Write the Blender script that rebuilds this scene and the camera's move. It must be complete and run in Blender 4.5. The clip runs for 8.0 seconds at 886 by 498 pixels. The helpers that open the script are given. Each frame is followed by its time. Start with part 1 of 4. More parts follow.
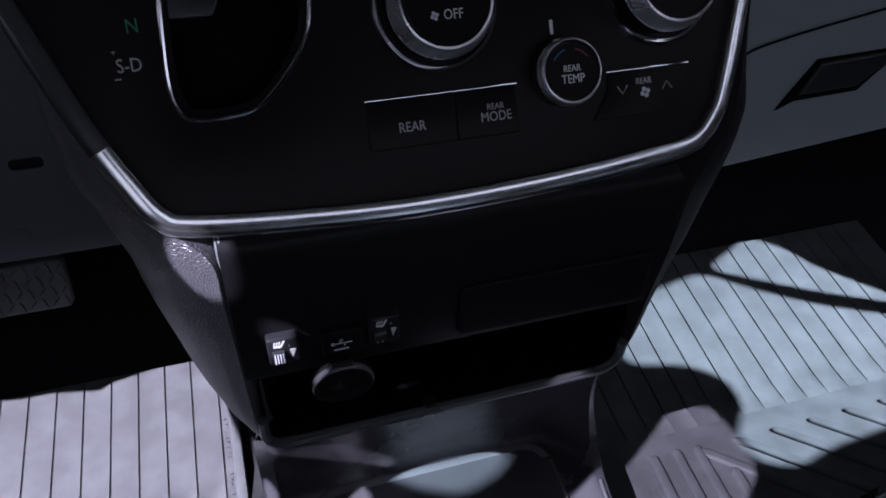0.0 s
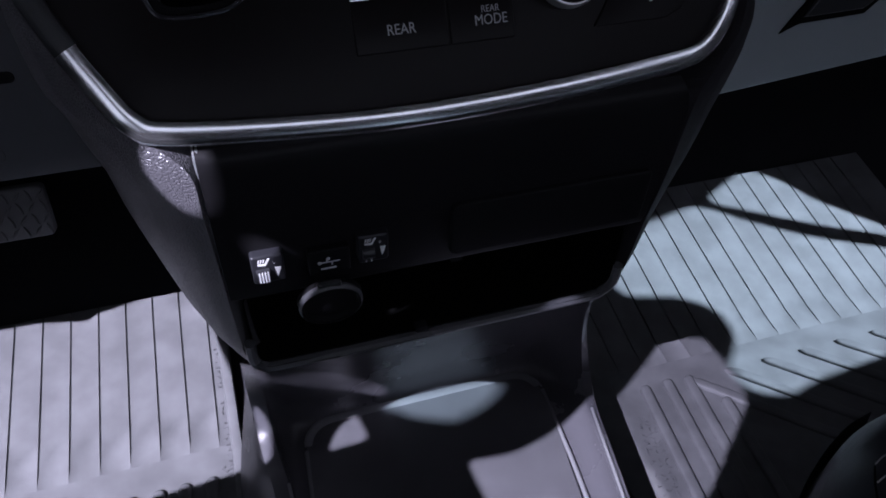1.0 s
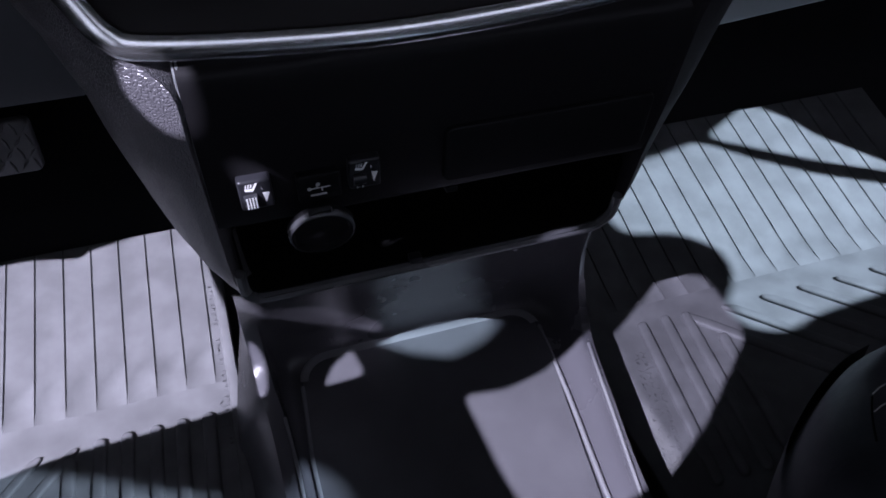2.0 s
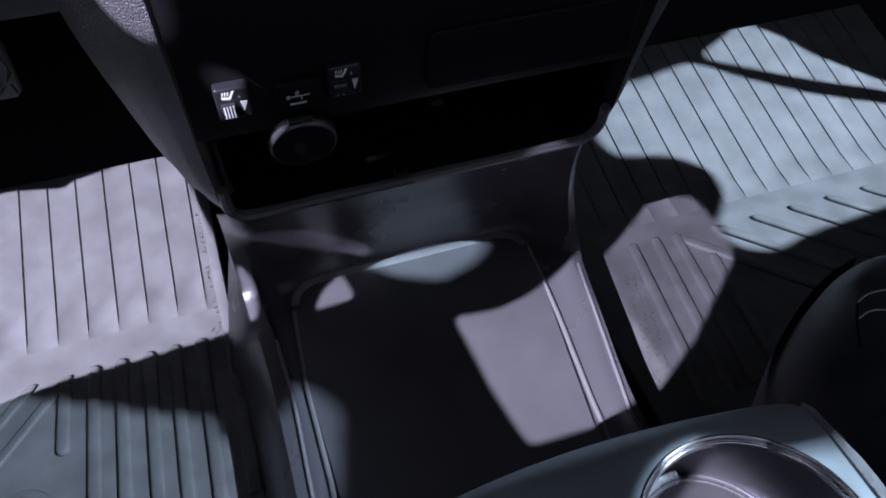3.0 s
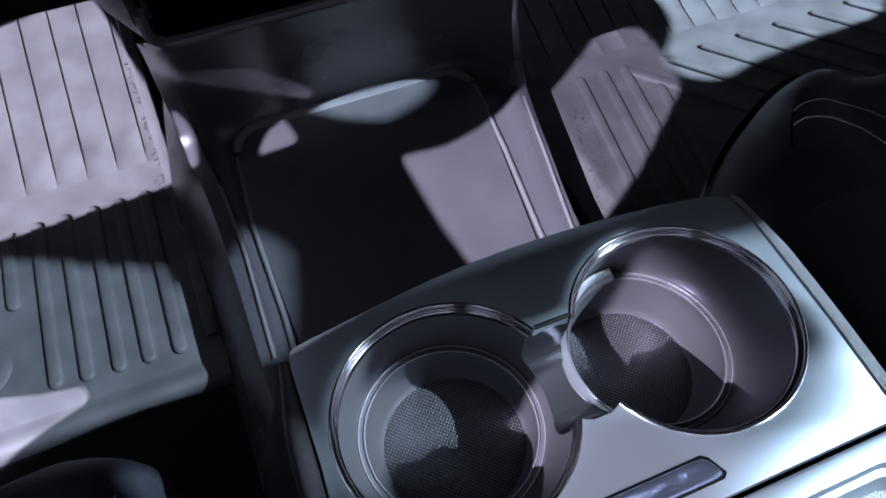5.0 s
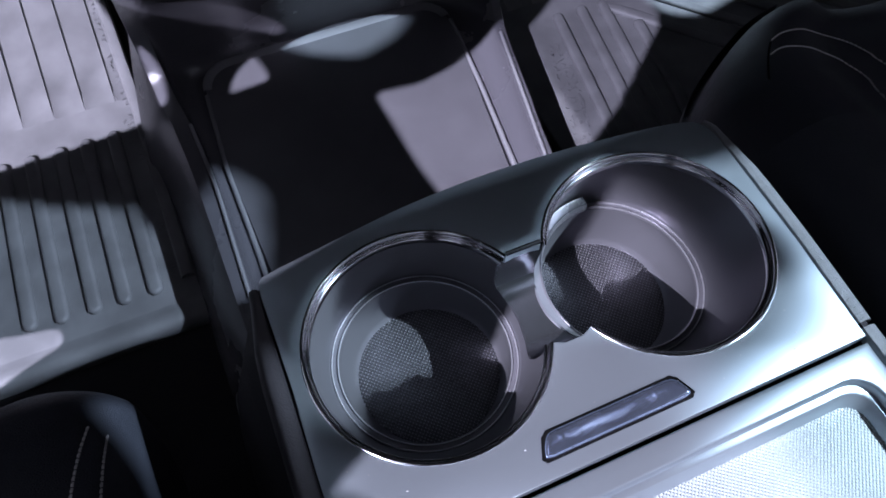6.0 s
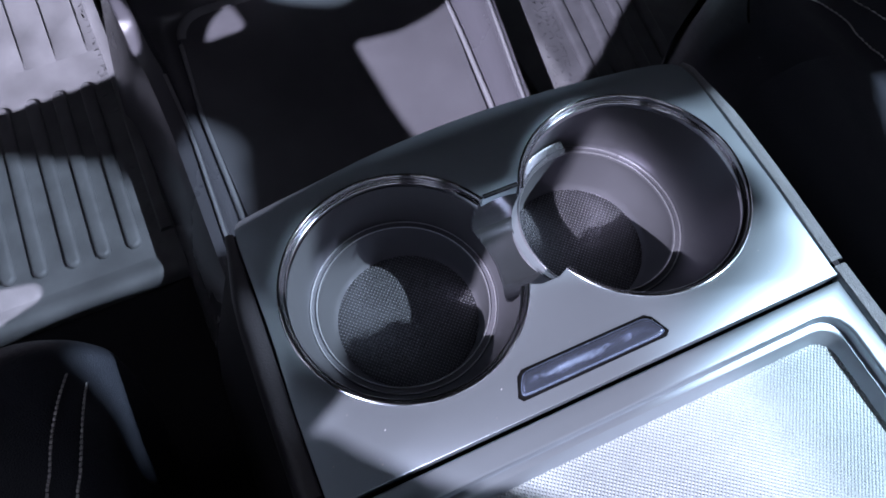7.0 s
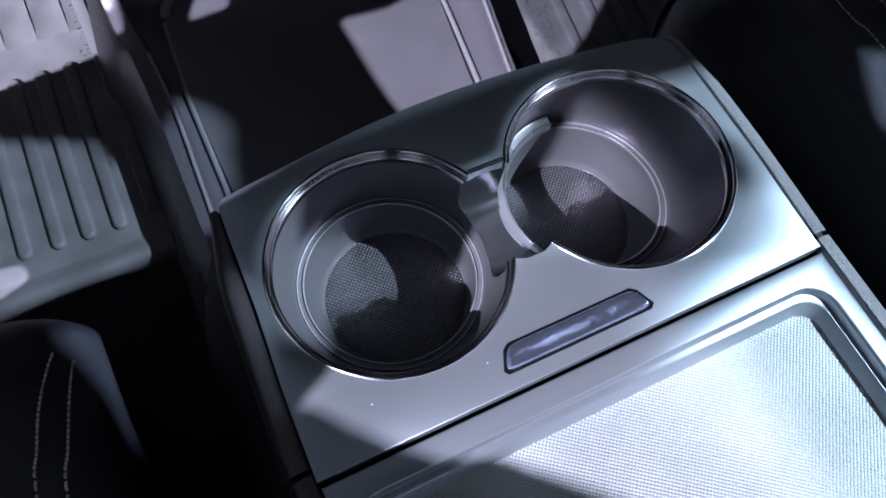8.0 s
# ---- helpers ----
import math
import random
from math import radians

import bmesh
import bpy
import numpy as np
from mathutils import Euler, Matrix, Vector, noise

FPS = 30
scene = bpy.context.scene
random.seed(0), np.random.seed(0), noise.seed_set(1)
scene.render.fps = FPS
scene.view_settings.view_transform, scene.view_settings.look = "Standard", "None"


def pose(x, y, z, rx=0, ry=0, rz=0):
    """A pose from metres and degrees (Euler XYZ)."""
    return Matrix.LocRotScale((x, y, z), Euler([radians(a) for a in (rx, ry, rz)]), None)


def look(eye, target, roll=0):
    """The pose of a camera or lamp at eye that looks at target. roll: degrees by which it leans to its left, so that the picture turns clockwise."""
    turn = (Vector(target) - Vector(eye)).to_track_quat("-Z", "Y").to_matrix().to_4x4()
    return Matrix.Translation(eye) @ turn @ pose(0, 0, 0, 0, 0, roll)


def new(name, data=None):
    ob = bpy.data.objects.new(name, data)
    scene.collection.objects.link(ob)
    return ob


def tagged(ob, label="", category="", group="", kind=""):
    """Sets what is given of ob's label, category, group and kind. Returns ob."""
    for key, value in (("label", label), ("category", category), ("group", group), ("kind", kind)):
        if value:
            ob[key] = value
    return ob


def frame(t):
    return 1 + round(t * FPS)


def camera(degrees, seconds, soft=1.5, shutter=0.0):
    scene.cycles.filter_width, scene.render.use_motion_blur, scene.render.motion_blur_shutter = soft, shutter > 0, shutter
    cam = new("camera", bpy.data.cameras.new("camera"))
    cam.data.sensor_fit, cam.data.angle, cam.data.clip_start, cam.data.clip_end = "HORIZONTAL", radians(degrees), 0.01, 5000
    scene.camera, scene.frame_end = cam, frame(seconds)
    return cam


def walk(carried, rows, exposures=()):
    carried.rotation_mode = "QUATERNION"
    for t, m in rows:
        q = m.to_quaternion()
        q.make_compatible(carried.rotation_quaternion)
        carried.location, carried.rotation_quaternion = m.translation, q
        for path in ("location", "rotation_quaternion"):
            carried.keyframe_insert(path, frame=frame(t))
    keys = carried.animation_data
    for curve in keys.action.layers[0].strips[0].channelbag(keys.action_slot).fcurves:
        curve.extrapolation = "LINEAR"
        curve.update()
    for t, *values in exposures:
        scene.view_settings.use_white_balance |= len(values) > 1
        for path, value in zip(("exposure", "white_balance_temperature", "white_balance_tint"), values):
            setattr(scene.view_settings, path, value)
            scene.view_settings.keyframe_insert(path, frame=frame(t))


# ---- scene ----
from mathutils.bvhtree import BVHTree

cam = camera(61.75, 8.0, soft=1.7)
ROWS = [
    (0.0, -0.1030, -0.0691, 0.3210, 57.53, 0.82, -17.06),
    (0.5, -0.1020, -0.0666, 0.3101, 55.18, 0.57, -17.28),
    (1.0, -0.1008, -0.0639, 0.3014, 53.04, 0.41, -17.46),
    (1.5, -0.0994, -0.0620, 0.2939, 51.04, 0.34, -17.54),
    (3.0, -0.0957, -0.0699, 0.2735, 44.09, 0.72, -18.54),
    (3.5, -0.0947, -0.0787, 0.2671, 41.62, 0.76, -19.57),
    (4.0, -0.0936, -0.0829, 0.2631, 38.85, 0.45, -20.59),
    (4.5, -0.0921, -0.0869, 0.2588, 36.21, 0.31, -21.62),
    (6.0, -0.0895, -0.0975, 0.2470, 30.00, -0.90, -23.68),
    (6.5, -0.0891, -0.1007, 0.2454, 28.17, -1.39, -24.20),
    (7.0, -0.0885, -0.1028, 0.2443, 26.72, -1.69, -24.69),
    (7.5, -0.0879, -0.1045, 0.2438, 25.92, -1.90, -25.08),
    (8.0, -0.0877, -0.1056, 0.2432, 25.34, -2.13, -25.41),
]
walk(cam, [(t, pose(x, y, z, rx, ry, rz)) for t, x, y, z, rx, ry, rz in ROWS])

# ---- world and lights: a dim hall, two exhibition spotlights ----
world = bpy.data.worlds.new("hall")
scene.world = world
world.use_nodes = True
world.node_tree.nodes["Background"].inputs[0].default_value = (0.74, 0.78, 1.0, 1)
world.node_tree.nodes["Background"].inputs[1].default_value = 0.92
scene.view_settings.exposure = 0.36

LAMP_A = (-2.55, -1.55, 2.80)   # lavender spotlight over the driver's side
LAMP_B = (2.50, -1.40, 3.00)    # cool spotlight over the passenger's side


def spotlight(name, at, target, watts, colour, size, cone):
    lamp = bpy.data.lights.new(name, "SPOT")
    lamp.energy, lamp.color, lamp.shadow_soft_size = watts, colour, size
    lamp.spot_size, lamp.spot_blend = radians(cone), 0.2
    ob = new(name, lamp)
    ob.matrix_world = look(at, target)
    return ob


spotlight("hall_spotlight_lavender", LAMP_A, (0, 0.25, -0.2), 2300, (0.80, 0.79, 1.04), 0.007, 30)
spotlight("hall_spotlight_cool", LAMP_B, (0.1, 0.2, -0.2), 2100, (0.655, 0.815, 1.03), 0.014, 34)


# ---- materials ----
def material(name, colour, rough=0.5, metal=0.0, grain=0.0, grain_scale=800.0, cells=0.0, cell_scale=500.0,
             stains=0.0, stain_scale=12.0, rough_var=0.1, specular=0.5, second=None):
    """A surface with stains at a large scale, grain and cell relief at a small one."""
    m = bpy.data.materials.new(name)
    m.use_nodes = True
    nt = m.node_tree
    n, link = nt.nodes, nt.links.new
    b = n["Principled BSDF"]
    b.inputs["Base Color"].default_value = (*colour, 1)
    b.inputs["Roughness"].default_value = rough
    b.inputs["Metallic"].default_value = metal
    b.inputs["Specular IOR Level"].default_value = specular
    co = n.new("ShaderNodeTexCoord")
    src = co.outputs["Object"]
    big = n.new("ShaderNodeTexNoise")
    big.inputs["Scale"].default_value, big.inputs["Detail"].default_value = stain_scale, 6
    link(src, big.inputs["Vector"])
    if stains or second:
        mix = n.new("ShaderNodeMix")
        mix.data_type = "RGBA"
        ramp = n.new("ShaderNodeMapRange")
        ramp.inputs["From Min"].default_value, ramp.inputs["From Max"].default_value = 0.25, 0.8
        ramp.interpolation_type = "SMOOTHSTEP"
        link(big.outputs["Fac"], ramp.inputs["Value"])
        link(ramp.outputs["Result"], mix.inputs["Factor"])
        mix.inputs["A"].default_value = (*colour, 1)
        mix.inputs["B"].default_value = (*(second or [min(1, c * (1 + stains)) for c in colour]), 1)
        link(mix.outputs["Result"], b.inputs["Base Color"])
    rr = n.new("ShaderNodeMapRange")
    rr.inputs["To Min"].default_value, rr.inputs["To Max"].default_value = max(0.02, rough - rough_var), min(1, rough + rough_var)
    link(big.outputs["Fac"], rr.inputs["Value"])
    link(rr.outputs["Result"], b.inputs["Roughness"])
    last = None
    if grain:
        fine = n.new("ShaderNodeTexNoise")
        fine.inputs["Scale"].default_value, fine.inputs["Detail"].default_value = grain_scale, 3
        link(src, fine.inputs["Vector"])
        bump = n.new("ShaderNodeBump")
        bump.inputs["Strength"].default_value, bump.inputs["Distance"].default_value = grain, 0.0006
        link(fine.outputs["Fac"], bump.inputs["Height"])
        last = bump
    if cells:
        vor = n.new("ShaderNodeTexVoronoi")
        vor.feature = "DISTANCE_TO_EDGE"
        vor.inputs["Scale"].default_value = cell_scale
        link(src, vor.inputs["Vector"])
        cap = n.new("ShaderNodeMapRange")
        cap.inputs["From Max"].default_value = 0.18
        link(vor.outputs["Distance"], cap.inputs["Value"])
        bump2 = n.new("ShaderNodeBump")
        bump2.inputs["Strength"].default_value, bump2.inputs["Distance"].default_value = cells, 0.0006
        link(cap.outputs["Result"], bump2.inputs["Height"])
        if last:
            link(last.outputs["Normal"], bump2.inputs["Normal"])
        last = bump2
    if last:
        link(last.outputs["Normal"], b.inputs["Normal"])
    return m


def weave(name, colour, rough, scale, depth, turn=45, cloud=0.25, highlit=0.0, specular=0.5):
    """A fine cross-hatched rubber or cloth texture."""
    m = material(name, colour, rough, stains=cloud, stain_scale=25, specular=specular)
    nt = m.node_tree
    n, link = nt.nodes, nt.links.new
    co, mp = n.new("ShaderNodeTexCoord"), n.new("ShaderNodeMapping")
    mp.inputs["Rotation"].default_value = (0, 0, radians(turn))
    link(co.outputs["Object"], mp.inputs["Vector"])
    heights = []
    for axis in ("X", "Y"):
        w = n.new("ShaderNodeTexWave")
        w.bands_direction = axis
        w.inputs["Scale"].default_value = scale
        w.inputs["Distortion"].default_value = 0.0
        link(mp.outputs["Vector"], w.inputs["Vector"])
        heights.append(w.outputs["Fac"])
    mul = n.new("ShaderNodeMath")
    mul.operation = "MULTIPLY"
    link(heights[0], mul.inputs[0])
    link(heights[1], mul.inputs[1])
    bump = n.new("ShaderNodeBump")
    bump.inputs["Strength"].default_value, bump.inputs["Distance"].default_value = depth, 0.0008
    link(mul.outputs[0], bump.inputs["Height"])
    link(bump.outputs["Normal"], n["Principled BSDF"].inputs["Normal"])
    # raised tops made paler: light caught on the relief, put into the colour
    if highlit:
        glint, base = n.new("ShaderNodeMix"), n["Principled BSDF"].inputs["Base Color"]
        glint.data_type, glint.blend_type = "RGBA", "MIX"
        top = n.new("ShaderNodeMapRange")
        top.inputs["From Min"].default_value, top.inputs["From Max"].default_value = 0.35, 0.85
        link(mul.outputs[0], top.inputs["Value"])
        link(top.outputs["Result"], glint.inputs["Factor"])
        link(base.links[0].from_socket, glint.inputs["A"])
        glint.inputs["B"].default_value = (*[c * highlit for c in colour], 1)
        link(glint.outputs["Result"], base)
    return m


def satin(name, colour, rough, diffuse, warm=1.0):
    """A metallic paint with an even, soft-edged sheen over a little diffuse colour."""
    m = bpy.data.materials.new(name)
    m.use_nodes = True
    n, link = m.node_tree.nodes, m.node_tree.links.new
    n.remove(n["Principled BSDF"])
    gloss, body, add = n.new("ShaderNodeBsdfAnisotropic"), n.new("ShaderNodeBsdfDiffuse"), n.new("ShaderNodeAddShader")
    gloss.distribution = "BECKMANN"
    gloss.inputs["Color"].default_value = (*colour, 1)
    body.inputs["Color"].default_value = (diffuse * warm, diffuse, diffuse * 1.06, 1)
    co, fine, big, bump, rr = (n.new("ShaderNode" + k) for k in ("TexCoord", "TexNoise", "TexNoise", "Bump", "MapRange"))
    fine.inputs["Scale"].default_value, fine.inputs["Detail"].default_value = 3000, 2
    big.inputs["Scale"].default_value, big.inputs["Detail"].default_value = 9, 5
    bump.inputs["Strength"].default_value, bump.inputs["Distance"].default_value = 0.06, 0.0005
    rr.inputs["To Min"].default_value, rr.inputs["To Max"].default_value = rough - 0.03, rough + 0.03
    for t in (fine, big):
        link(co.outputs["Object"], t.inputs["Vector"])
    link(fine.outputs["Fac"], bump.inputs["Height"])
    link(big.outputs["Fac"], rr.inputs["Value"])
    link(rr.outputs["Result"], gloss.inputs["Roughness"])
    for t in (gloss, body):
        link(bump.outputs["Normal"], t.inputs["Normal"])
    link(gloss.outputs[0], add.inputs[0])
    link(body.outputs[0], add.inputs[1])
    link(add.outputs[0], n["Material Output"].inputs[0])
    return m


M_PIANO = material("black satin trim", (0.0105, 0.0090, 0.0095), 0.34, grain=0.05, rough_var=0.08, specular=0.10)
M_BLACK = material("black moulded plastic", (0.008, 0.008, 0.009), 0.48, grain=0.25, grain_scale=1500, specular=0.12)
# near-black: shade in recesses, grooves and folds is put into the colour
M_VOID = material("near-black shade plastic", (0.003, 0.003, 0.003), 0.7, specular=0.08)
# two copies of one vinyl: lit and shaded tones are in the colour
M_VINYL_LIT = material("black grained vinyl", (0.088, 0.084, 0.094), 0.36, cells=0.65, cell_scale=600, specular=0.65)
M_VINYL_SHADE = material("shaded black vinyl", (0.018, 0.0165, 0.019), 0.6, cells=0.4, cell_scale=600, specular=0.14)
M_SEAT = material("black seat leather", (0.021, 0.0228, 0.030), 0.43, cells=0.35, cell_scale=900, specular=0.33)
M_CHROME = material("bright chrome", (0.90, 0.90, 0.92), 0.20, 0.95, rough_var=0.07)
M_RING = material("satin chrome", (0.86, 0.86, 0.90), 0.11, 1.0, rough_var=0.05)
M_POLISH = material("polished chrome", (0.86, 0.86, 0.88), 0.07, 1.0, rough_var=0.04)
M_KNURL = material("satin silver paint", (0.66, 0.66, 0.68), 0.28, 0.75)
M_SATIN = satin("satin gunmetal paint", (0.235, 0.28, 0.315), 0.45, 0.104, 0.90)
M_LEDGE = material("grained ledge plastic", (0.14, 0.138, 0.15), 0.28, 0.4, grain=0.25, grain_scale=2500)
M_WELL = satin("dark grey cup plastic", (0.115, 0.111, 0.128), 0.31, 0.062)
M_SADDLE = satin("smooth saddle plastic", (0.18, 0.175, 0.205), 0.25, 0.016)
# pale and dark copies of the edge vinyl: lit and unlit side in colour
M_EDGE_LIT = material("lit grained edge vinyl", (0.20, 0.208, 0.216), 0.34, cells=0.9, cell_scale=1300, grain=0.3, grain_scale=2500)
M_EDGE_SHADE = material("shaded edge vinyl", (0.035, 0.032, 0.036), 0.42, grain=0.3, grain_scale=1500)
# blue tint and mottling put the opener's reflections into its colour
M_OPENER = material("chrome with blue reflection tint", (0.64, 0.75, 1.0), 0.15, 0.95, grain=0.8, grain_scale=60, rough_var=0.05, stains=-0.35, stain_scale=60)
M_GREY = material("dark grey dashboard plastic", (0.28, 0.308, 0.32), 0.55, grain=0.3, grain_scale=1200)
M_KNEE = material("black soft dashboard skin", (0.075, 0.078, 0.088), 0.6, grain=0.3, grain_scale=1200)
M_LOWER = material("black lower panel plastic", (0.011, 0.0105, 0.0118), 0.38, grain=0.15, grain_scale=1500, specular=0.12)
# paler than the panel: the lip's faint highlight is in the colour
M_LIP = material("black lip plastic with highlight tone", (0.075, 0.076, 0.082), 0.28, grain=0.2)
M_SWITCH = material("dark grey switch plastic", (0.020, 0.020, 0.024), 0.3, grain=0.1)
M_LATCH = material("dark glossy latch plastic", (0.03, 0.031, 0.033), 0.3, grain=0.1)
M_RUBBER = material("grey rubber", (0.098, 0.098, 0.102), 0.6, grain=0.35, grain_scale=1500, stains=0.55, stain_scale=30)
M_TRAY = material("charcoal tray plastic", (0.085, 0.0825, 0.093), 0.26, grain=0.25, grain_scale=1600, specular=0.65)
# paler than the tray: the beads' edge highlights are in the colour
M_BEAD = material("rubber bead with highlight tone", (0.19, 0.188, 0.2), 0.18, grain=0.15)
M_CARPET = material("black carpet", (0.026, 0.026, 0.029), 0.95, grain=1.0, grain_scale=1500, specular=0.1)
M_LINER = weave("textured rubber liner", (0.098, 0.096, 0.105), 0.40, 260, 0.5, specular=0.2)
M_PADMAT = weave("ribbed rubber pad", (0.228, 0.256, 0.257), 0.45, 270, 0.58, 38, 0.5, 1.6)
M_CUPMAT = weave("dotted cup liner", (0.019, 0.019, 0.021), 0.42, 215, 0.9, 45, 0.25, 7.0)
M_WHITE = material("white print", (0.75, 0.75, 0.75), 0.5)
M_PRINT = material("grey print", (0.45, 0.45, 0.46), 0.5)
M_GREEN = material("green print", (0.02, 0.20, 0.11), 0.5)
M_BLUE = material("blue print", (0.02, 0.09, 0.22), 0.5)
M_RED = material("red print", (0.16, 0.02, 0.015), 0.5)
M_STITCH = material("pale grey thread", (0.42, 0.41, 0.40), 0.8)
M_PANEL = material("dark cabin lining", (0.02, 0.02, 0.022), 0.9)


# ---- mesh helpers ----
def mesh_of(bm, name, mat, smooth=True):
    bmesh.ops.remove_doubles(bm, verts=bm.verts, dist=1e-6)
    bmesh.ops.recalc_face_normals(bm, faces=bm.faces)
    me = bpy.data.meshes.new(name)
    bm.to_mesh(me)
    bm.free()
    me.materials.append(mat)
    if smooth:
        me.polygons.foreach_set("use_smooth", [True] * len(me.polygons))
        me.set_sharp_from_angle(angle=radians(38))
    return me


def part(name, bm, mat, parent=None, label="", smooth=True, m=None):
    ob = new(name, mesh_of(bm, name, mat, smooth))
    if m is not None:
        ob.matrix_basis = m
    if parent is not None:
        ob.parent = parent
    if label:
        ob["label"] = label
    return ob


def thing(name, at, label, category, group="", kind=""):
    ob = new(name)
    ob.empty_display_size = 0.02
    ob.matrix_basis = pose(*at)
    return tagged(ob, label, category, group, kind)


def offset(loop, d):
    """A closed 2D loop moved outwards (counter-clockwise loop, d > 0) by d."""
    out, n = [], len(loop)
    for i in range(n):
        (ax, ay), (bx, by), (cx, cy) = loop[i - 1], loop[i], loop[(i + 1) % n]
        e1, e2 = Vector((bx - ax, by - ay)), Vector((cx - bx, cy - by))
        if e1.length < 1e-9 or e2.length < 1e-9:
            out.append((bx, by))
            continue
        n1, n2 = Vector((e1.y, -e1.x)).normalized(), Vector((e2.y, -e2.x)).normalized()
        v = n1 + n2
        v = n1 if v.length < 1e-4 else v / max(0.35, v.length_squared / 2)
        out.append((bx + v.x * d, by + v.y * d))
    return out


def area2(loop):
    return sum(loop[i - 1][0] * loop[i][1] - loop[i][0] * loop[i - 1][1] for i in range(len(loop)))


def plate(outer, holes=(), top=0.0, thick=0.004, fillet=0.0, steps=3, floor=False):
    """A plate in the xy plane with rounded upper edges, and holes through it."""
    bm = bmesh.new()
    if area2(outer) < 0:
        outer = outer[::-1]
    loops = [(outer, 1)] + [((h if area2(h) > 0 else h[::-1]), -1) for h in holes]
    edges, bottoms = [], []
    for loop, side in loops:
        rings = []
        for k in range(steps + 1 if fillet else 1):
            a = math.pi / 2 * k / steps if fillet else 0
            inset = fillet * (1 - math.sin(a)) if fillet else 0
            z = top - (fillet * (1 - math.cos(a)) if fillet else 0)
            rings.append([bm.verts.new((x, y, z)) for x, y in offset(loop, -side * inset)])
        rings.append([bm.verts.new((x, y, top - thick)) for x, y in loop])
        for r0, r1 in zip(rings, rings[1:]):
            for i in range(len(r0)):
                bm.faces.new((r0[i - 1], r0[i], r1[i], r1[i - 1]))
        edges += [bm.edges.get((rings[0][i - 1], rings[0][i])) for i in range(len(loop))]
        bottoms += [bm.edges.get((rings[-1][i - 1], rings[-1][i])) for i in range(len(loop))]
    bmesh.ops.triangle_fill(bm, edges=edges, use_beauty=True)
    if floor:
        bmesh.ops.triangle_fill(bm, edges=bottoms, use_beauty=True)
    return bm


def arc(cx, cy, r, a0, a1, n):
    return [(cx + r * math.cos(radians(a0 + (a1 - a0) * i / n)), cy + r * math.sin(radians(a0 + (a1 - a0) * i / n))) for i in range(n + 1)]


def rounded(x0, y0, x1, y1, r, n=5):
    return (arc(x1 - r, y0 + r, r, -90, 0, n) + arc(x1 - r, y1 - r, r, 0, 90, n)
            + arc(x0 + r, y1 - r, r, 90, 180, n) + arc(x0 + r, y0 + r, r, 180, 270, n))


def smooth_line(points, n=6):
    """A Catmull-Rom curve through points of any dimension."""
    pts = [Vector(p) for p in points]
    pts = [2 * pts[0] - pts[1]] + pts + [2 * pts[-1] - pts[-2]]
    out = []
    for i in range(1, len(pts) - 2):
        a, b, c, d = pts[i - 1:i + 3]
        for k in range(n):
            t = k / n
            out.append(0.5 * ((2 * b) + (c - a) * t + (2 * a - 5 * b + 4 * c - d) * t * t + (3 * b - a - 3 * c + d) * t ** 3))
    return out + [pts[-2]]


def loft(sections, closed=False, caps=False):
    bm = bmesh.new()
    rows = [[bm.verts.new(p) for p in s] for s in sections]
    for r0, r1 in zip(rows, rows[1:]):
        for i in range(0 if closed else 1, len(r0)):
            bm.faces.new((r0[i - 1], r0[i], r1[i], r1[i - 1]))
    if caps:
        bm.faces.new(rows[0])
        bm.faces.new(rows[-1][::-1])
    return bm


def sweep(path, profile, up=(0, 0, 1), closed=False):
    """A profile of (across, height) carried along a 3D path."""
    pts = [Vector(p) for p in path]
    secs = []
    for i, p in enumerate(pts):
        a = pts[i - 1] if (i or closed) else pts[0]
        b = pts[(i + 1) % len(pts)] if (i < len(pts) - 1 or closed) else pts[-1]
        t = (b - a).normalized()
        side = t.cross(Vector(up)).normalized()
        h = side.cross(t).normalized()
        secs.append([p + side * u + h * v for u, v in profile])
    if closed:
        secs.append(secs[0])
    bm = loft(secs, True, not closed)
    return bm


def tube(path, r, up=(0, 0, 1), n=8, flat=1.0, closed=False):
    return sweep(path, [(r * math.cos(2 * math.pi * k / n), r * flat * math.sin(2 * math.pi * k / n)) for k in range(n)], up, closed)


def lathe(profile, n=64, skip=None, a0=0.0, a1=360.0, knurl=0.0):
    """Turned round z: profile of (radius, z). skip(angle, z) leaves faces out."""
    bm = bmesh.new()
    full = abs(a1 - a0 - 360) < 1e-6
    cols = []
    for k in range(n if full else n + 1):
        a = radians(a0 + (a1 - a0) * k / n)
        w = 1 + knurl * (k % 2) * 0.8
        cols.append([bm.verts.new((r * w * math.cos(a), r * w * math.sin(a), z)) for r, z in profile])
    for k in range(n):
        c0, c1 = cols[k], cols[(k + 1) % len(cols)]
        mid = a0 + (a1 - a0) * (k + 0.5) / n
        for i in range(1, len(profile)):
            if skip and skip(mid, (profile[i][1] + profile[i - 1][1]) / 2):
                continue
            bm.faces.new((c0[i - 1], c1[i - 1], c1[i], c0[i]))
    return bm


def box(x0, x1, y0, y1, z0, z1, bevel=0.0, segs=2):
    bm = bmesh.new()
    bmesh.ops.create_cube(bm, size=1, matrix=Matrix.Translation(((x0 + x1) / 2, (y0 + y1) / 2, (z0 + z1) / 2)) @ Matrix.Diagonal((x1 - x0, y1 - y0, z1 - z0, 1)))
    if bevel:
        bmesh.ops.bevel(bm, geom=bm.edges[:], offset=bevel, segments=segs, affect="EDGES", profile=0.5)
    return bm


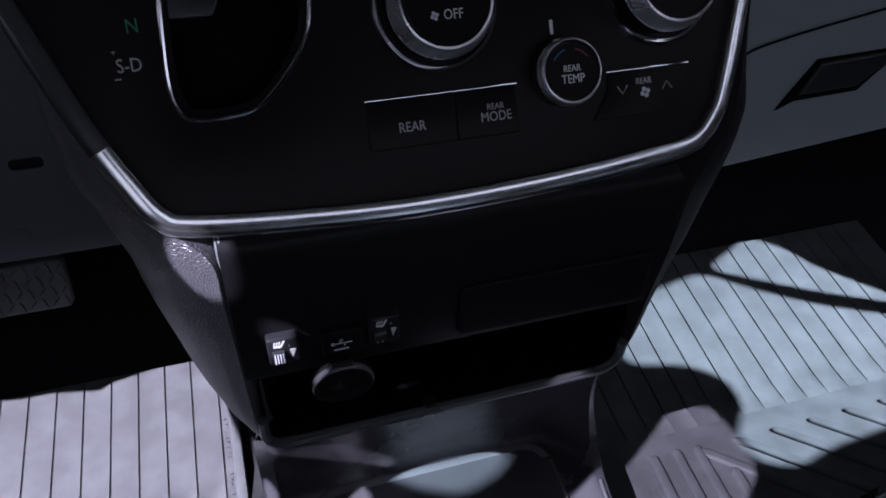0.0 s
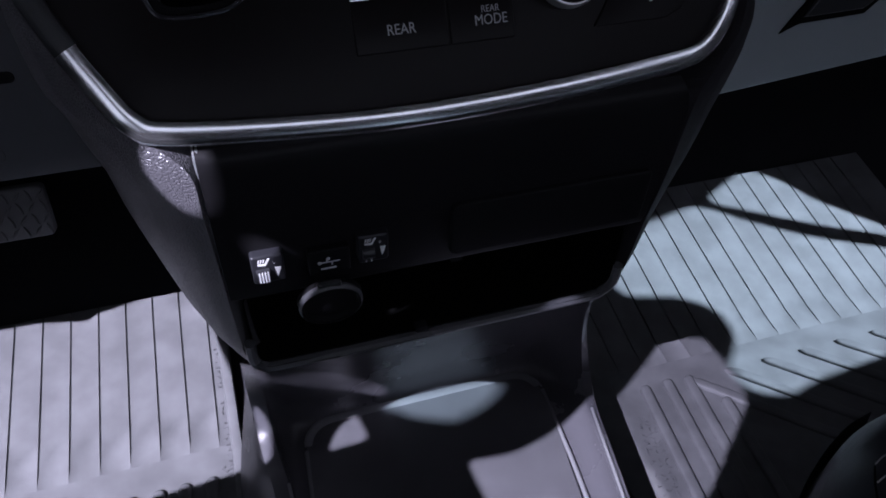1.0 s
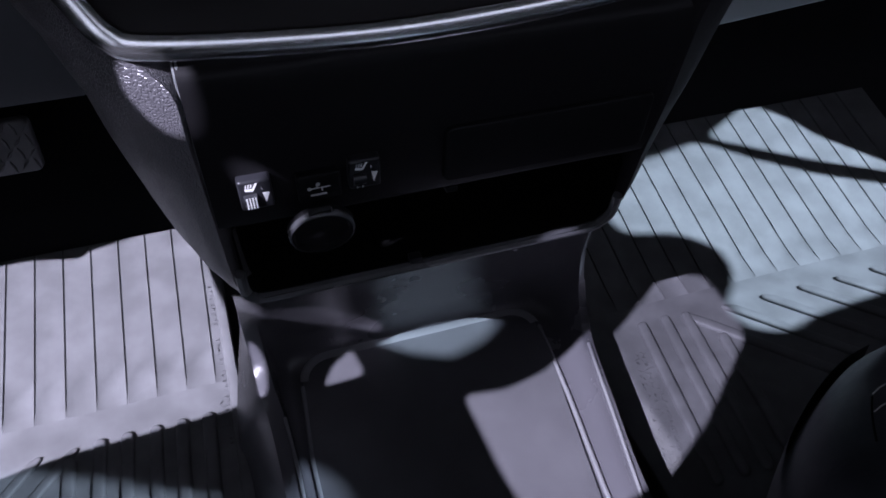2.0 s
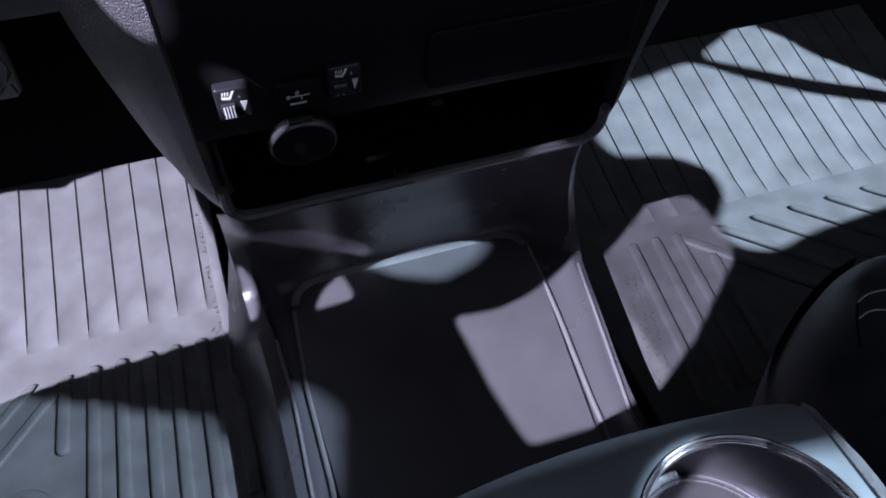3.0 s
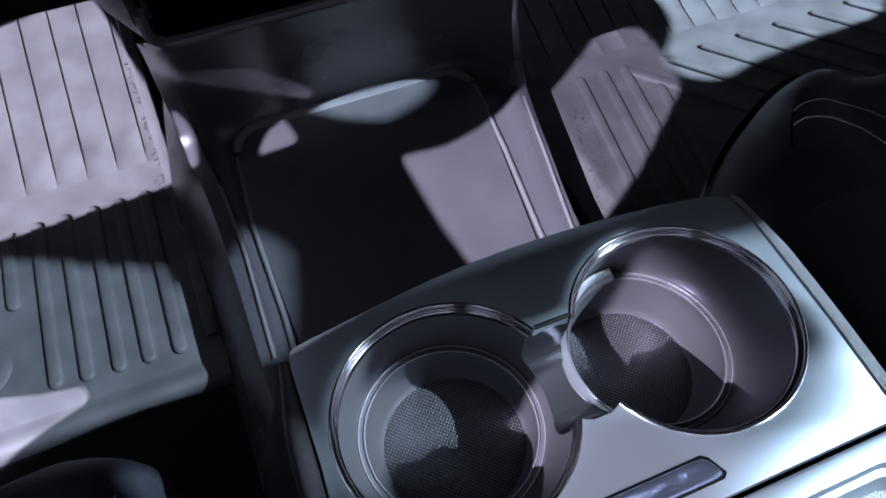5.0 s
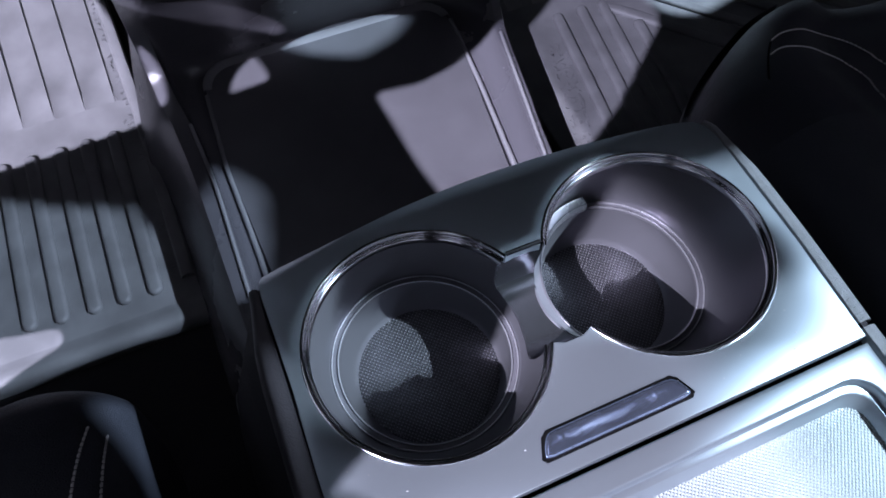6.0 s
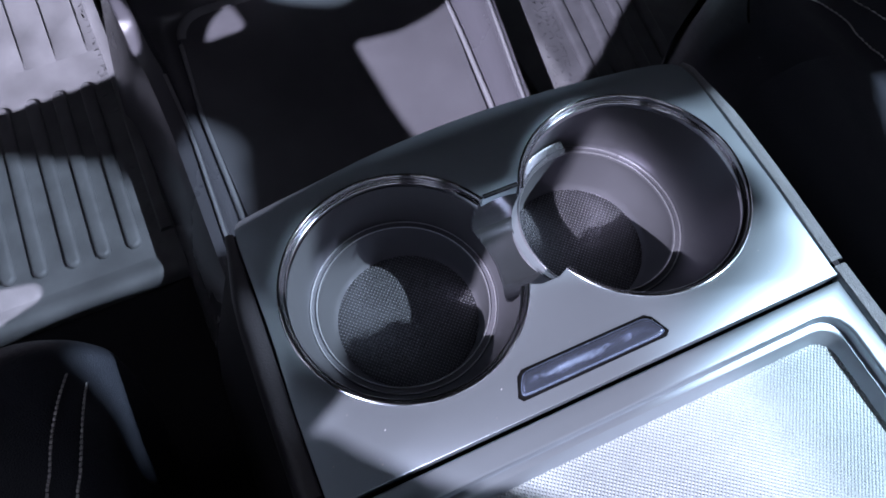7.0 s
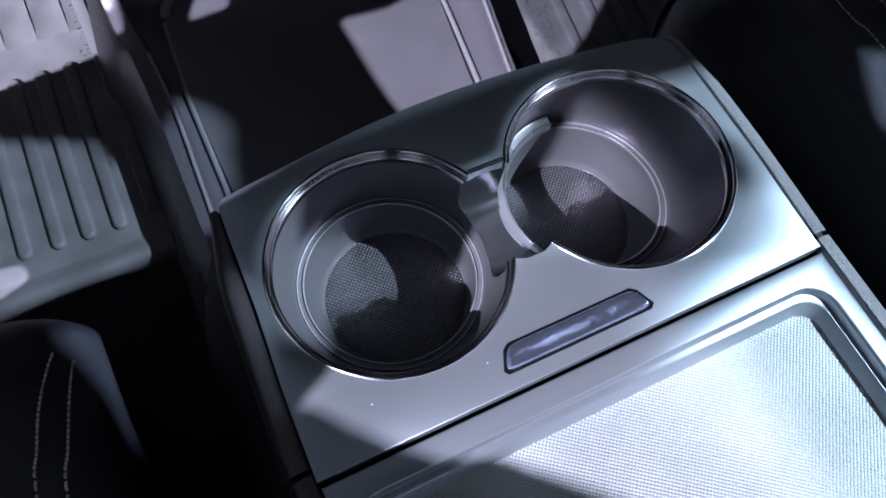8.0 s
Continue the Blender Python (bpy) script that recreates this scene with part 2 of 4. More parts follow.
def join(*bms):
    out = bmesh.new()
    for b in bms:
        tmp = bpy.data.meshes.new("tmp")
        b.to_mesh(tmp)
        b.free()
        out.from_mesh(tmp)
        bpy.data.meshes.remove(tmp)
    return out


def lettering(name, text, size, mat, parent, m, squeeze=0.85):
    """Flat raised letters, centred, in the xy plane of m."""
    cu = bpy.data.curves.new(name, "FONT")
    cu.body, cu.size, cu.align_x, cu.align_y, cu.extrude = text, size, "CENTER", "CENTER", 0.0001
    cu.resolution_u = 3
    tmp = new("tmp", cu)
    me = bpy.data.meshes.new_from_object(tmp.evaluated_get(bpy.context.evaluated_depsgraph_get()))
    bpy.data.objects.remove(tmp)
    me.materials.clear()
    me.materials.append(mat)
    ob = new(name, me)
    ob.matrix_basis = m @ Matrix.Diagonal((squeeze, 1, 1, 1))
    ob.parent = parent
    return ob


# ---- cabin shell: floor, walls, roof ----
def structure(name, bm, mat, label, category):
    return tagged(part(name, bm, mat), label, category, kind="structure")


FLOOR, CREASE, RISE = -0.283, 0.41, 0.33      # carpet height; where the toe board begins, and its slope


def floor_z(y):
    return FLOOR + max(0.0, y - CREASE) * RISE


structure("floor", loft([[(x, y, floor_z(y)) for y in (-1.2, 0.0, CREASE, 0.62, 0.95)] for x in (-0.76, 0.0, 1.03)]), M_CARPET,
          "black carpeted car floor rising to the toe board", "floor")

# unseen driver's side wall; cuts (y, z) traced back from light patches in view
MAT_LIGHT_CUT = [(0.290, 0.235), (0.215, 0.322), (0.189, 0.358), (0.146, 0.407), (0.146, 0.415), (0.116, 0.468), (0.080, 0.520), (-0.102, 0.520), (-0.088, 0.492), (-0.047, 0.423),
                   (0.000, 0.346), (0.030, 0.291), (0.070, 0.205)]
MAT_LIP_LIGHT_CUT = [(-0.085, 0.295), (-0.133, 0.355), (-0.158, 0.390), (-0.170, 0.392), (-0.135, 0.275), (-0.110, 0.250)]
TRAY_LIGHT_CUT = [(-0.252, 0.690), (-0.275, 0.722), (-0.287, 0.750), (-0.291, 0.770), (-0.301, 0.806), (-0.3020, 0.860), (-0.307, 0.876), (-0.320, 0.884), (-0.329, 0.894), (-0.356, 0.894),
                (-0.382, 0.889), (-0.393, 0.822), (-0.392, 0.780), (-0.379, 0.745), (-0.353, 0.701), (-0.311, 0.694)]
# small cuts for single light patches on flank, switch, socket and tray
SMALL_LIGHT_CUTS = [
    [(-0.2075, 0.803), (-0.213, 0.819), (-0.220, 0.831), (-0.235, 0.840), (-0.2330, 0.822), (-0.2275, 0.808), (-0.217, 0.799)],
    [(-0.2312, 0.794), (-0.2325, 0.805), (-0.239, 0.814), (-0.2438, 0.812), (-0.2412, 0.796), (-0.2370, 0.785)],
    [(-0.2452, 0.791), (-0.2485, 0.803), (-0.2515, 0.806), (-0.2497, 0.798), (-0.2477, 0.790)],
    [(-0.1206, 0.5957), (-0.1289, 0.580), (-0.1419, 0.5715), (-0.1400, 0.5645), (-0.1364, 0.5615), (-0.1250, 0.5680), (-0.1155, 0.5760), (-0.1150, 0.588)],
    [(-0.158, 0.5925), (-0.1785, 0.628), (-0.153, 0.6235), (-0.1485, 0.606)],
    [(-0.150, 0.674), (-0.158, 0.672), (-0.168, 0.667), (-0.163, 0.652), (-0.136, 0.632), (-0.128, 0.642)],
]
# cut traced back from the console's light edges: upright in front, sloping below
CONSOLE_LIGHT_CUT = [(-0.4395, 0.744), (-0.4415, 0.747), (-0.4473, 0.7512), (-0.4511, 0.7529), (-0.4601, 0.7587), (-0.4826, 0.7751), (-0.560, 0.830), (-0.630, 0.890), (-0.490, 0.890), (-0.4505, 0.860), (-0.449, 0.840)]
# cut added only to give the chrome trim something bright to reflect
CHROME_LIGHT_CUT = rounded(-1.15, 0.16, -0.64, 0.50, 0.03)
SIDE_OPENINGS = [CHROME_LIGHT_CUT, MAT_LIGHT_CUT, MAT_LIP_LIGHT_CUT, TRAY_LIGHT_CUT, *SMALL_LIGHT_CUTS, CONSOLE_LIGHT_CUT]


def softened(loop, cut=0.004):
    """An opening's outline with its corners cut twice, by a few millimetres at most."""
    for _ in range(2):
        out = []
        for i, b in enumerate(loop):
            a, c = Vector(loop[i - 1]), Vector(loop[(i + 1) % len(loop)])
            b = Vector(b)
            for q in (a, c):
                d = q - b
                out.append(tuple(b + d * min(0.25, cut / max(1e-6, d.length))))
        loop, cut = out, cut / 2
    return loop


YZ = Matrix(((0, 0, 1, 0), (1, 0, 0, 0), (0, 1, 0, 0), (0, 0, 0, 1)))    # plate x, y, z to world y, z, x
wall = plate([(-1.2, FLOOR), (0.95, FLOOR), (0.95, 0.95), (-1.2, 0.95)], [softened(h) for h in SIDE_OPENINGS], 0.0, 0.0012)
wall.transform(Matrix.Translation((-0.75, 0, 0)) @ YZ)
structure("wall_left", wall, M_PANEL, "dark unseen driver's side wall with cuts that shape the light patches", "wall")
# unseen wall; cuts fitted to the mat's light edges and to chrome reflections
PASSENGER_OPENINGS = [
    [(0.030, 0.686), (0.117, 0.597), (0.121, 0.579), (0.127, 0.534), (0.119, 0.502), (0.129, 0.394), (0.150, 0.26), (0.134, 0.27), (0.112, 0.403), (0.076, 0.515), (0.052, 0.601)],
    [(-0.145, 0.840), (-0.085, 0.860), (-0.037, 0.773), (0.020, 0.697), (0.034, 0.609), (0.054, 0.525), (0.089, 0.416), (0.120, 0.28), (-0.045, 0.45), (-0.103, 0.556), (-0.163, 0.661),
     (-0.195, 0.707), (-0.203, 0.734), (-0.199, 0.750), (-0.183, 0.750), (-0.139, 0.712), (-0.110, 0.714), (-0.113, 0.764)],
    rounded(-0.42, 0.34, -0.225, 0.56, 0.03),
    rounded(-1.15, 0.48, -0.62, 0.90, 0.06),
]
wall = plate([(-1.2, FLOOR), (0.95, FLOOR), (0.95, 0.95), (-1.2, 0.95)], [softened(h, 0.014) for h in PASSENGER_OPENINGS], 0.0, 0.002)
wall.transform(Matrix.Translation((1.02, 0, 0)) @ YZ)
structure("wall_right", wall, M_PANEL, "dark unseen passenger's side wall with cuts that shape the light patches", "wall")
# unseen roof; cuts (x, y) traced back from light patches in view
LINER_LIGHT_CUT = [(0.899, -0.256), (0.972, -0.26), (0.977, -0.266), (0.962, -0.278), (0.94, -0.284), (0.919, -0.274)]
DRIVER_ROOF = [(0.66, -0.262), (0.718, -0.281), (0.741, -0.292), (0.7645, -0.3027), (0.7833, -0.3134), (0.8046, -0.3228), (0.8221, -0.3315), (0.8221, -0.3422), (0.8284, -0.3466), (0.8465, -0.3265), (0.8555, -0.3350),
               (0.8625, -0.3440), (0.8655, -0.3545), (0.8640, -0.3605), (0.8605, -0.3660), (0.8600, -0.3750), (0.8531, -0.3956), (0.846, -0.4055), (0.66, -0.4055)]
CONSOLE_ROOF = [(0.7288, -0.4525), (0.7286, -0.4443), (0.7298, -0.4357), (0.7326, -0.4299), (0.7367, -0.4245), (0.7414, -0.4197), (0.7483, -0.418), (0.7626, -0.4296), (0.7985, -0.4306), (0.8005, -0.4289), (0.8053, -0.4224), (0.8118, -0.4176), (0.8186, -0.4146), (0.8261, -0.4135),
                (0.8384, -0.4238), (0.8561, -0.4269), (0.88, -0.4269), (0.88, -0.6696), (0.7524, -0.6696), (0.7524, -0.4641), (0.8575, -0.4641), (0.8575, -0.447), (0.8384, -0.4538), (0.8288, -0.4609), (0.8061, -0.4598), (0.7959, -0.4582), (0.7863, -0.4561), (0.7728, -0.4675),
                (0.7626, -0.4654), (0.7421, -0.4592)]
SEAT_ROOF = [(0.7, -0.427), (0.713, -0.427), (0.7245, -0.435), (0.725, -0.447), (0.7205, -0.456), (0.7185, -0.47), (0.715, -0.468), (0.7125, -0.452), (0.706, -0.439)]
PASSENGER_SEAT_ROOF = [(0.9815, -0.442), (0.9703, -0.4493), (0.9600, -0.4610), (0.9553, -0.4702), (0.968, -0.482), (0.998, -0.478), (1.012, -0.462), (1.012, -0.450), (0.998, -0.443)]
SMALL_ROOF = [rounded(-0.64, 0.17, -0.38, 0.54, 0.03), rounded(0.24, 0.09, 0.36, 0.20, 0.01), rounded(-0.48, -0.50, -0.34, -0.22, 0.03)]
ROOF_OPENINGS = [LINER_LIGHT_CUT, DRIVER_ROOF, CONSOLE_ROOF, SEAT_ROOF, PASSENGER_SEAT_ROOF, *SMALL_ROOF]
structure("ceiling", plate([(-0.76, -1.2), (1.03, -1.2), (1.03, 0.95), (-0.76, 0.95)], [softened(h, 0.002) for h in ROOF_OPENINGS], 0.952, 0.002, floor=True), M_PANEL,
          "dark unseen ceiling with cuts that shape the light patches", "ceiling")


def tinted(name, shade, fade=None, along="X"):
    """Tinted film that dims a light patch; fade: where along an axis a graded band runs from opaque to clear."""
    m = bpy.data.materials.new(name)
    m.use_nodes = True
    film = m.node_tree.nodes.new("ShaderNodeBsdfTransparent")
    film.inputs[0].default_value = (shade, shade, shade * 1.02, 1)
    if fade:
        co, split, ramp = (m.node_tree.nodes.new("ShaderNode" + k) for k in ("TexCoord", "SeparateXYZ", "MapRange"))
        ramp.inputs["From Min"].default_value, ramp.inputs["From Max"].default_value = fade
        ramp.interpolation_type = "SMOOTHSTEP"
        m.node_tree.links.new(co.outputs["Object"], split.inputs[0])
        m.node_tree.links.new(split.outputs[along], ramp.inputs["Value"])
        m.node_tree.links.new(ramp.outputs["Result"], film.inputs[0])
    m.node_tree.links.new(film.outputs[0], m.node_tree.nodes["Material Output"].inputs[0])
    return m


# unseen panes added to dim or fade the light from the cuts
structure("light_filter_1", box(0.65, 0.88, -0.4085, -0.25, 0.9535, 0.9545), tinted("grey light filter", 0.68), "unseen grey filter that dims the light on the driver's side", "window")
structure("light_filter_3", box(0.735, 0.880, -0.685, -0.4625, 0.9535, 0.9545), tinted("graded console light filter", 1.0, (0.788, 0.855)), "unseen graded filter that fades the light on the console", "window")
structure("light_filter_2", box(-0.7535, -0.7525, -0.640, -0.435, 0.738, 0.895), tinted("graded well light filter", 1.0, (0.882, 0.846), "Z"), "unseen graded filter that fades the light in the right well", "window")
structure("light_filter_4", box(-0.7535, -0.7525, -0.405, -0.285, 0.796, 0.900), tinted("passenger mat light filter", 0.72), "unseen grey filter that dims the light on the passenger's mat", "window")
# unseen wall; its cut is shaped for the reflections in the chrome trim
wall = plate([(-0.75, FLOOR), (1.02, FLOOR), (1.02, 0.95), (-0.75, 0.95)], [[(-0.50, 0.26), (0.98, 0.26), (0.98, 0.60), (0.0, 0.57), (-0.16, 0.59), (-0.24, 0.78), (-0.50, 0.78)]], 0.0, 0.01)
wall.transform(Matrix.Translation((0, -1.2, 0)) @ Matrix(((1, 0, 0, 0), (0, 0, -1, 0), (0, 1, 0, 0), (0, 0, 0, 1))))
structure("wall_back", wall, M_PANEL, "dark unseen rear wall with a cut shaped for chrome reflections", "wall")
structure("wall_front", box(-0.75, 1.02, 0.95, 0.96, FLOOR, 0.95), M_PANEL, "dark bulkhead behind the dashboard", "wall")


# ---- cup holder console between the seats ----
CUP_X, CUP_R, PANEL_Y0 = 0.0487, 0.0455, -0.0625


def build_cup_console():
    root = thing("cup_holder_console", (0, 0, FLOOR), "gunmetal cup holder console with two wells, standing between the seats", "console")
    up = -FLOOR
    front = smooth_line([(0.101, 0.036), (0.0985, 0.0445), (0.0905, 0.049), (0.07, 0.0525), (0.035, 0.0560), (0.0, 0.0572), (-0.035, 0.0557),
                         (-0.07, 0.0512), (-0.091, 0.0482), (-0.0972, 0.0462), (-0.0988, 0.040)], 5)
    outline = [(0.0985, PANEL_Y0), (0.1005, -0.02)] + [tuple(p) for p in front] + [(-0.0993, 0.0), (-0.1008, -0.03), (-0.1012, PANEL_Y0)]
    ch = 0.0195
    a_ch = math.degrees(math.asin(ch / CUP_R))
    well = arc(CUP_X, 0, CUP_R, 180 - a_ch, -180 + a_ch, 64)            # right well, clockwise
    left = arc(-CUP_X, 0, CUP_R, -a_ch, -360 + a_ch, 64)
    hole = well + [(0.0035, -0.0212), (-0.0035, -0.0212)] + left + [(-0.003, 0.0202), (0.003, 0.0202)]
    m = pose(0, 0, up)
    part("top_panel", plate(outline, [hole], 0.0, 0.006, 0.0005), M_SATIN, root, "satin gunmetal top panel with two round holes", m=m)
    # cup wells: they lean forwards and narrow towards a ledge and a floor
    ledge_z, floor_z0 = -0.0475, -0.0745
    walls = [(-0.0030, 0.0450), (-0.0045, 0.0432), (-0.0475, 0.0403)]
    channel = [(0.0, -0.0209, 0.0208), (-0.010, -0.0190, 0.0211), (-0.020, -0.0165, 0.0220), (-0.026, -0.0142, 0.0226), (-0.030, -0.0120, 0.0216), (-0.0325, -0.0090, 0.0180), (-0.0333, -0.0040, 0.0130)]

    def between(table, z):
        for p, q in zip(table, table[1:]):
            if z >= q[0]:
                f = min(1.0, max(0.0, (z - p[0]) / (q[0] - p[0])))
                return [u + (v - u) * f for u, v in zip(p[1:], q[1:])]
        return list(table[-1][1:])

    def axis(sx, z):
        return between([(0.0, sx * CUP_X, 0.0), (ledge_z, 0.0476, 0.0112), (floor_z0, 0.0463, 0.0142)] if sx > 0 else
                       [(0.0, sx * CUP_X, 0.0), (ledge_z, -0.0453, 0.0104), (floor_z0, -0.0424, 0.0128)], z)

    def turned(sx, rows, n=160):
        """Rings of (height, radius) round a well's axis; the right well's ledge is higher towards its neighbour."""
        secs = []
        for z, r in rows:
            ax, ay = axis(sx, z)
            lift = between([(0.0, 0.0), (-0.015, 0.0), (ledge_z, 0.0056), (floor_z0, 0.0)], z)[0] if sx > 0 else 0.0
            ring = [2 * math.pi * i / n for i in range(n)]
            secs.append([(ax + r * math.cos(a), ay + r * math.sin(a), z + lift * (1 - math.cos(a))) for a in ring])
        return loft(secs, True)

    for sx in (1, -1):
        wall_bm = turned(sx, walls[:2] + [(-0.0045 - 0.0013 * k, 0.0432 - 0.0029 * k / 33) for k in range(1, 33)] + [(-0.0470, 0.0400), (ledge_z, 0.0396)], 384)
        drop = []
        for f in wall_bm.faces:
            p = f.calc_center_median()
            y_back, y_front = between(channel, p.z)
            if sx * (sx * CUP_X - p.x) > 0.02 and y_back < p.y < y_front and p.z > -0.0335:
                drop.append(f)
        bmesh.ops.delete(wall_bm, geom=drop, context="FACES")
        cup = part("cup_well", wall_bm, M_WELL, root, "dark grey moulded cup well", m=m)
        lower = [(ledge_z - 0.0006, 0.0360), (-0.056, 0.0354), (-0.064, 0.0346), (-0.0700, 0.0339), (-0.0730, 0.0332), (-0.0742, 0.0322), (-0.0745, 0.030), (-0.0745, 0.015)]
        part("well_floor", turned(sx, lower), M_WELL, cup, "dark grey lower well")
        lx, ly = axis(sx, floor_z0)
        part("cup_liner", lathe([(0.0, -0.0736), (0.0314, -0.0736), (0.0322, -0.0741)], 64), M_CUPMAT, cup, "black dotted rubber liner", m=pose(lx, ly, 0))
        edge = [(ledge_z, 0.0398), (ledge_z + 0.0006, 0.0393), (ledge_z, 0.0388), (ledge_z - 0.0001, 0.0372), (ledge_z + 0.0005, 0.0368), (ledge_z - 0.0003, 0.0362), (ledge_z - 0.003, 0.0360)]
        part("ledge", turned(sx, edge), M_LEDGE, cup, "flat ledge with fine raised edges")
        # added silver rings stand in for light caught on the ledge's edges
        for r in (0.0393, 0.0367):
            part("ledge_edge", turned(sx, [(ledge_z + 0.0002, r + 0.0003), (ledge_z + 0.0009, r + 0.0001), (ledge_z + 0.0009, r - 0.0001), (ledge_z + 0.0002, r - 0.0003)]), M_KNURL, cup, "fine bright ring for the lit ledge edge")
        if sx > 0:
            step = []
            for r, dz in ((0.0420, -0.0006), (0.0412, 0.0002), (0.0404, -0.0002), (0.0376, -0.0004), (0.0370, 0.0002), (0.0363, -0.0010), (0.0356, -0.0050)):
                ax, ay = axis(1, -0.0330 + dz)
                step.append([(ax + r * math.cos(radians(a)), ay + r * math.sin(radians(a)), -0.0330 + dz - 0.0004 * max(0, abs(a - 145) - 45) * 0.1) for a in range(88, 226, 3)])
            part("inner_step", loft(step), M_LEDGE, cup, "short bright step beside the saddle")
        b0, b1 = ((a_ch, 360 - a_ch) if sx < 0 else (-180 + a_ch, 180 - a_ch))
        bead = [(0.0451 + 0.0008 * math.cos(radians(q)), -0.0003 + 0.0007 * math.sin(radians(q))) for q in range(0, 181, 18)]
        inner = [(0.0434 + 0.0007 * math.cos(radians(q)), -0.0030 + 0.0007 * math.sin(radians(q))) for q in range(0, 181, 22)]
        ring = lathe(bead + [(0.0442, -0.0018), (0.0441, -0.0028)] + inner + [(0.0426, -0.0048)], 96, None, b0, b1)
        part("rim", ring, M_RING, root, "thin bright chrome rim", m=pose(sx * CUP_X, 0, up))
    # saddle between the wells
    sec = []
    front_side = [(q[2], q[0] - 0.001 * (k == 0)) for k, q in enumerate(channel)]
    back_side = [(q[1], q[0] - 0.001 * (k == 0)) for k, q in enumerate(channel)]
    for y, z in front_side + [(0.005, -0.0336)] + back_side[::-1]:
        r = between(walls, z)[0]
        (ax, ay), (bx, by) = axis(-1, z), axis(1, z)
        x0, x1 = ax + math.sqrt(r * r - (y - ay) ** 2) - 0.0005, bx - math.sqrt(r * r - (y - by) ** 2) + 0.0005
        sec.append([(x0 + (x1 - x0) * q, y, z) for q in (0.0, 0.1, 0.25, 0.4, 0.55, 0.7, 0.85, 0.95, 1.0)])
    part("saddle", loft(sec), M_SADDLE, root, "dark saddle joining the two wells", m=m)
    part("saddle_trim", tube([(-0.0074, 0.0200, 0.0), (0.0074, 0.0200, 0.0)], 0.0010), M_RING, root, m=m)
    # chrome opener
    lz = [(-0.0298, -0.0548), (-0.0285, -0.0562), (0.0262, -0.0562), (0.0280, -0.0548), (0.0250, -0.0492), (0.0228, -0.0478), (-0.0245, -0.0478), (-0.0268, -0.0492)]
    opener = part("opener", plate(softened(lz, 0.0016), (), 0.0018, 0.005, 0.0015, 4), M_OPENER, root, "bright chrome opener bar", m=m)
    # black sheet on the panel stands in for the shaded groove
    part("opener_groove", plate([(x * 1.04, -0.052 + (y + 0.052) * 1.22) for x, y in lz], (), 0.0002, 0.001), M_VOID, root, m=m)
    random.seed(9)
    specks = []
    while len(specks) < 34:
        x, y = random.uniform(-0.097, 0.095), random.uniform(-0.060, 0.050)
        if min(math.hypot(x - CUP_X, y), math.hypot(x + CUP_X, y)) < CUP_R + 0.003 or (abs(x) < 0.012 and abs(y) < 0.024):
            continue
        r = random.choice((0.00010, 0.00014, 0.00022))
        specks.append(box(x - r, x + r * 1.6, y - r, y + r, -0.0001, r, r * 0.4, 1))
    dust = part("dust", join(*specks), M_PRINT, root, "scattered pale dust specks", m=m)
    dust["kind"] = "stuff"
    # sliding lid behind, with its pad
    lid = [(-0.0985, -0.31), (0.0955, -0.31), (0.0975, -0.0645), (-0.1005, -0.0645)]
    def frame_loop(d, r):
        return rounded(-0.094 + d, -0.30 + d, 0.0895 - d, -0.0735 - 1.2 * d, r)
    part("sliding_lid", plate(lid, [frame_loop(0.0, 0.010)], 0.0, 0.008, 0.0012), M_SATIN, root, "satin gunmetal sliding lid frame", m=m)
    steps = [(0.0, 0.010, -0.0008), (0.0003, 0.0099, -0.0028), (0.0007, 0.0097, -0.0034), (0.0024, 0.0090, -0.0036), (0.0029, 0.0088, -0.0042), (0.0052, 0.0080, -0.0088)]
    part("lid_recess", loft([[(x, y, z) for x, y in frame_loop(d, r)] for d, r, z in steps], True), M_SATIN, root, "stepped frame round the pad", m=m)
    slope = [(0.0050, 0.0080, -0.0088), (0.0060, 0.0077, -0.0092), (0.0075, 0.007, -0.0093)]
    pad = loft([[(x, y, z) for x, y in frame_loop(d, r)] for d, r, z in slope], True)
    pad = join(pad, plate(frame_loop(0.0075, 0.007), (), -0.0093, 0.001))
    part("lid_pad", pad, M_PADMAT, root, "pale ribbed rubber pad in the lid", m=m)
    # body with slanting sides
    def ring_at(z, grow, y_front):
        return [(0.1045 + grow, -0.32, z), (0.1048 + grow, -0.06, z), (0.1065 + grow, -0.01, z), (0.1085 + grow, 0.03, z), (0.1035 + grow, y_front - 0.006, z), (0.09 + grow, y_front, z),
                (0.0, y_front + 0.010, z), (-0.09 - grow, y_front - 0.001, z), (-0.1005 - grow, y_front - 0.004, z), (-0.1035 - grow, 0.03, z), (-0.1045 - grow, -0.06, z), (-0.1045 - grow, -0.32, z)]
    body = loft([ring_at(-0.0015, -0.004, 0.0450), ring_at(-0.0035, 0.0, 0.0475), ring_at(-0.042, 0.0115, 0.049), ring_at(-0.10, 0.028, 0.052), ring_at(-0.20, 0.034, 0.07), ring_at(FLOOR, 0.036, 0.075)], True)
    bmesh.ops.contextual_create(body, geom=[e for e in body.edges if e.is_boundary and abs(e.verts[0].co.z - FLOOR) < 1e-4])
    part("body", body, M_VINYL_SHADE, root, "black grained vinyl sides", m=m)
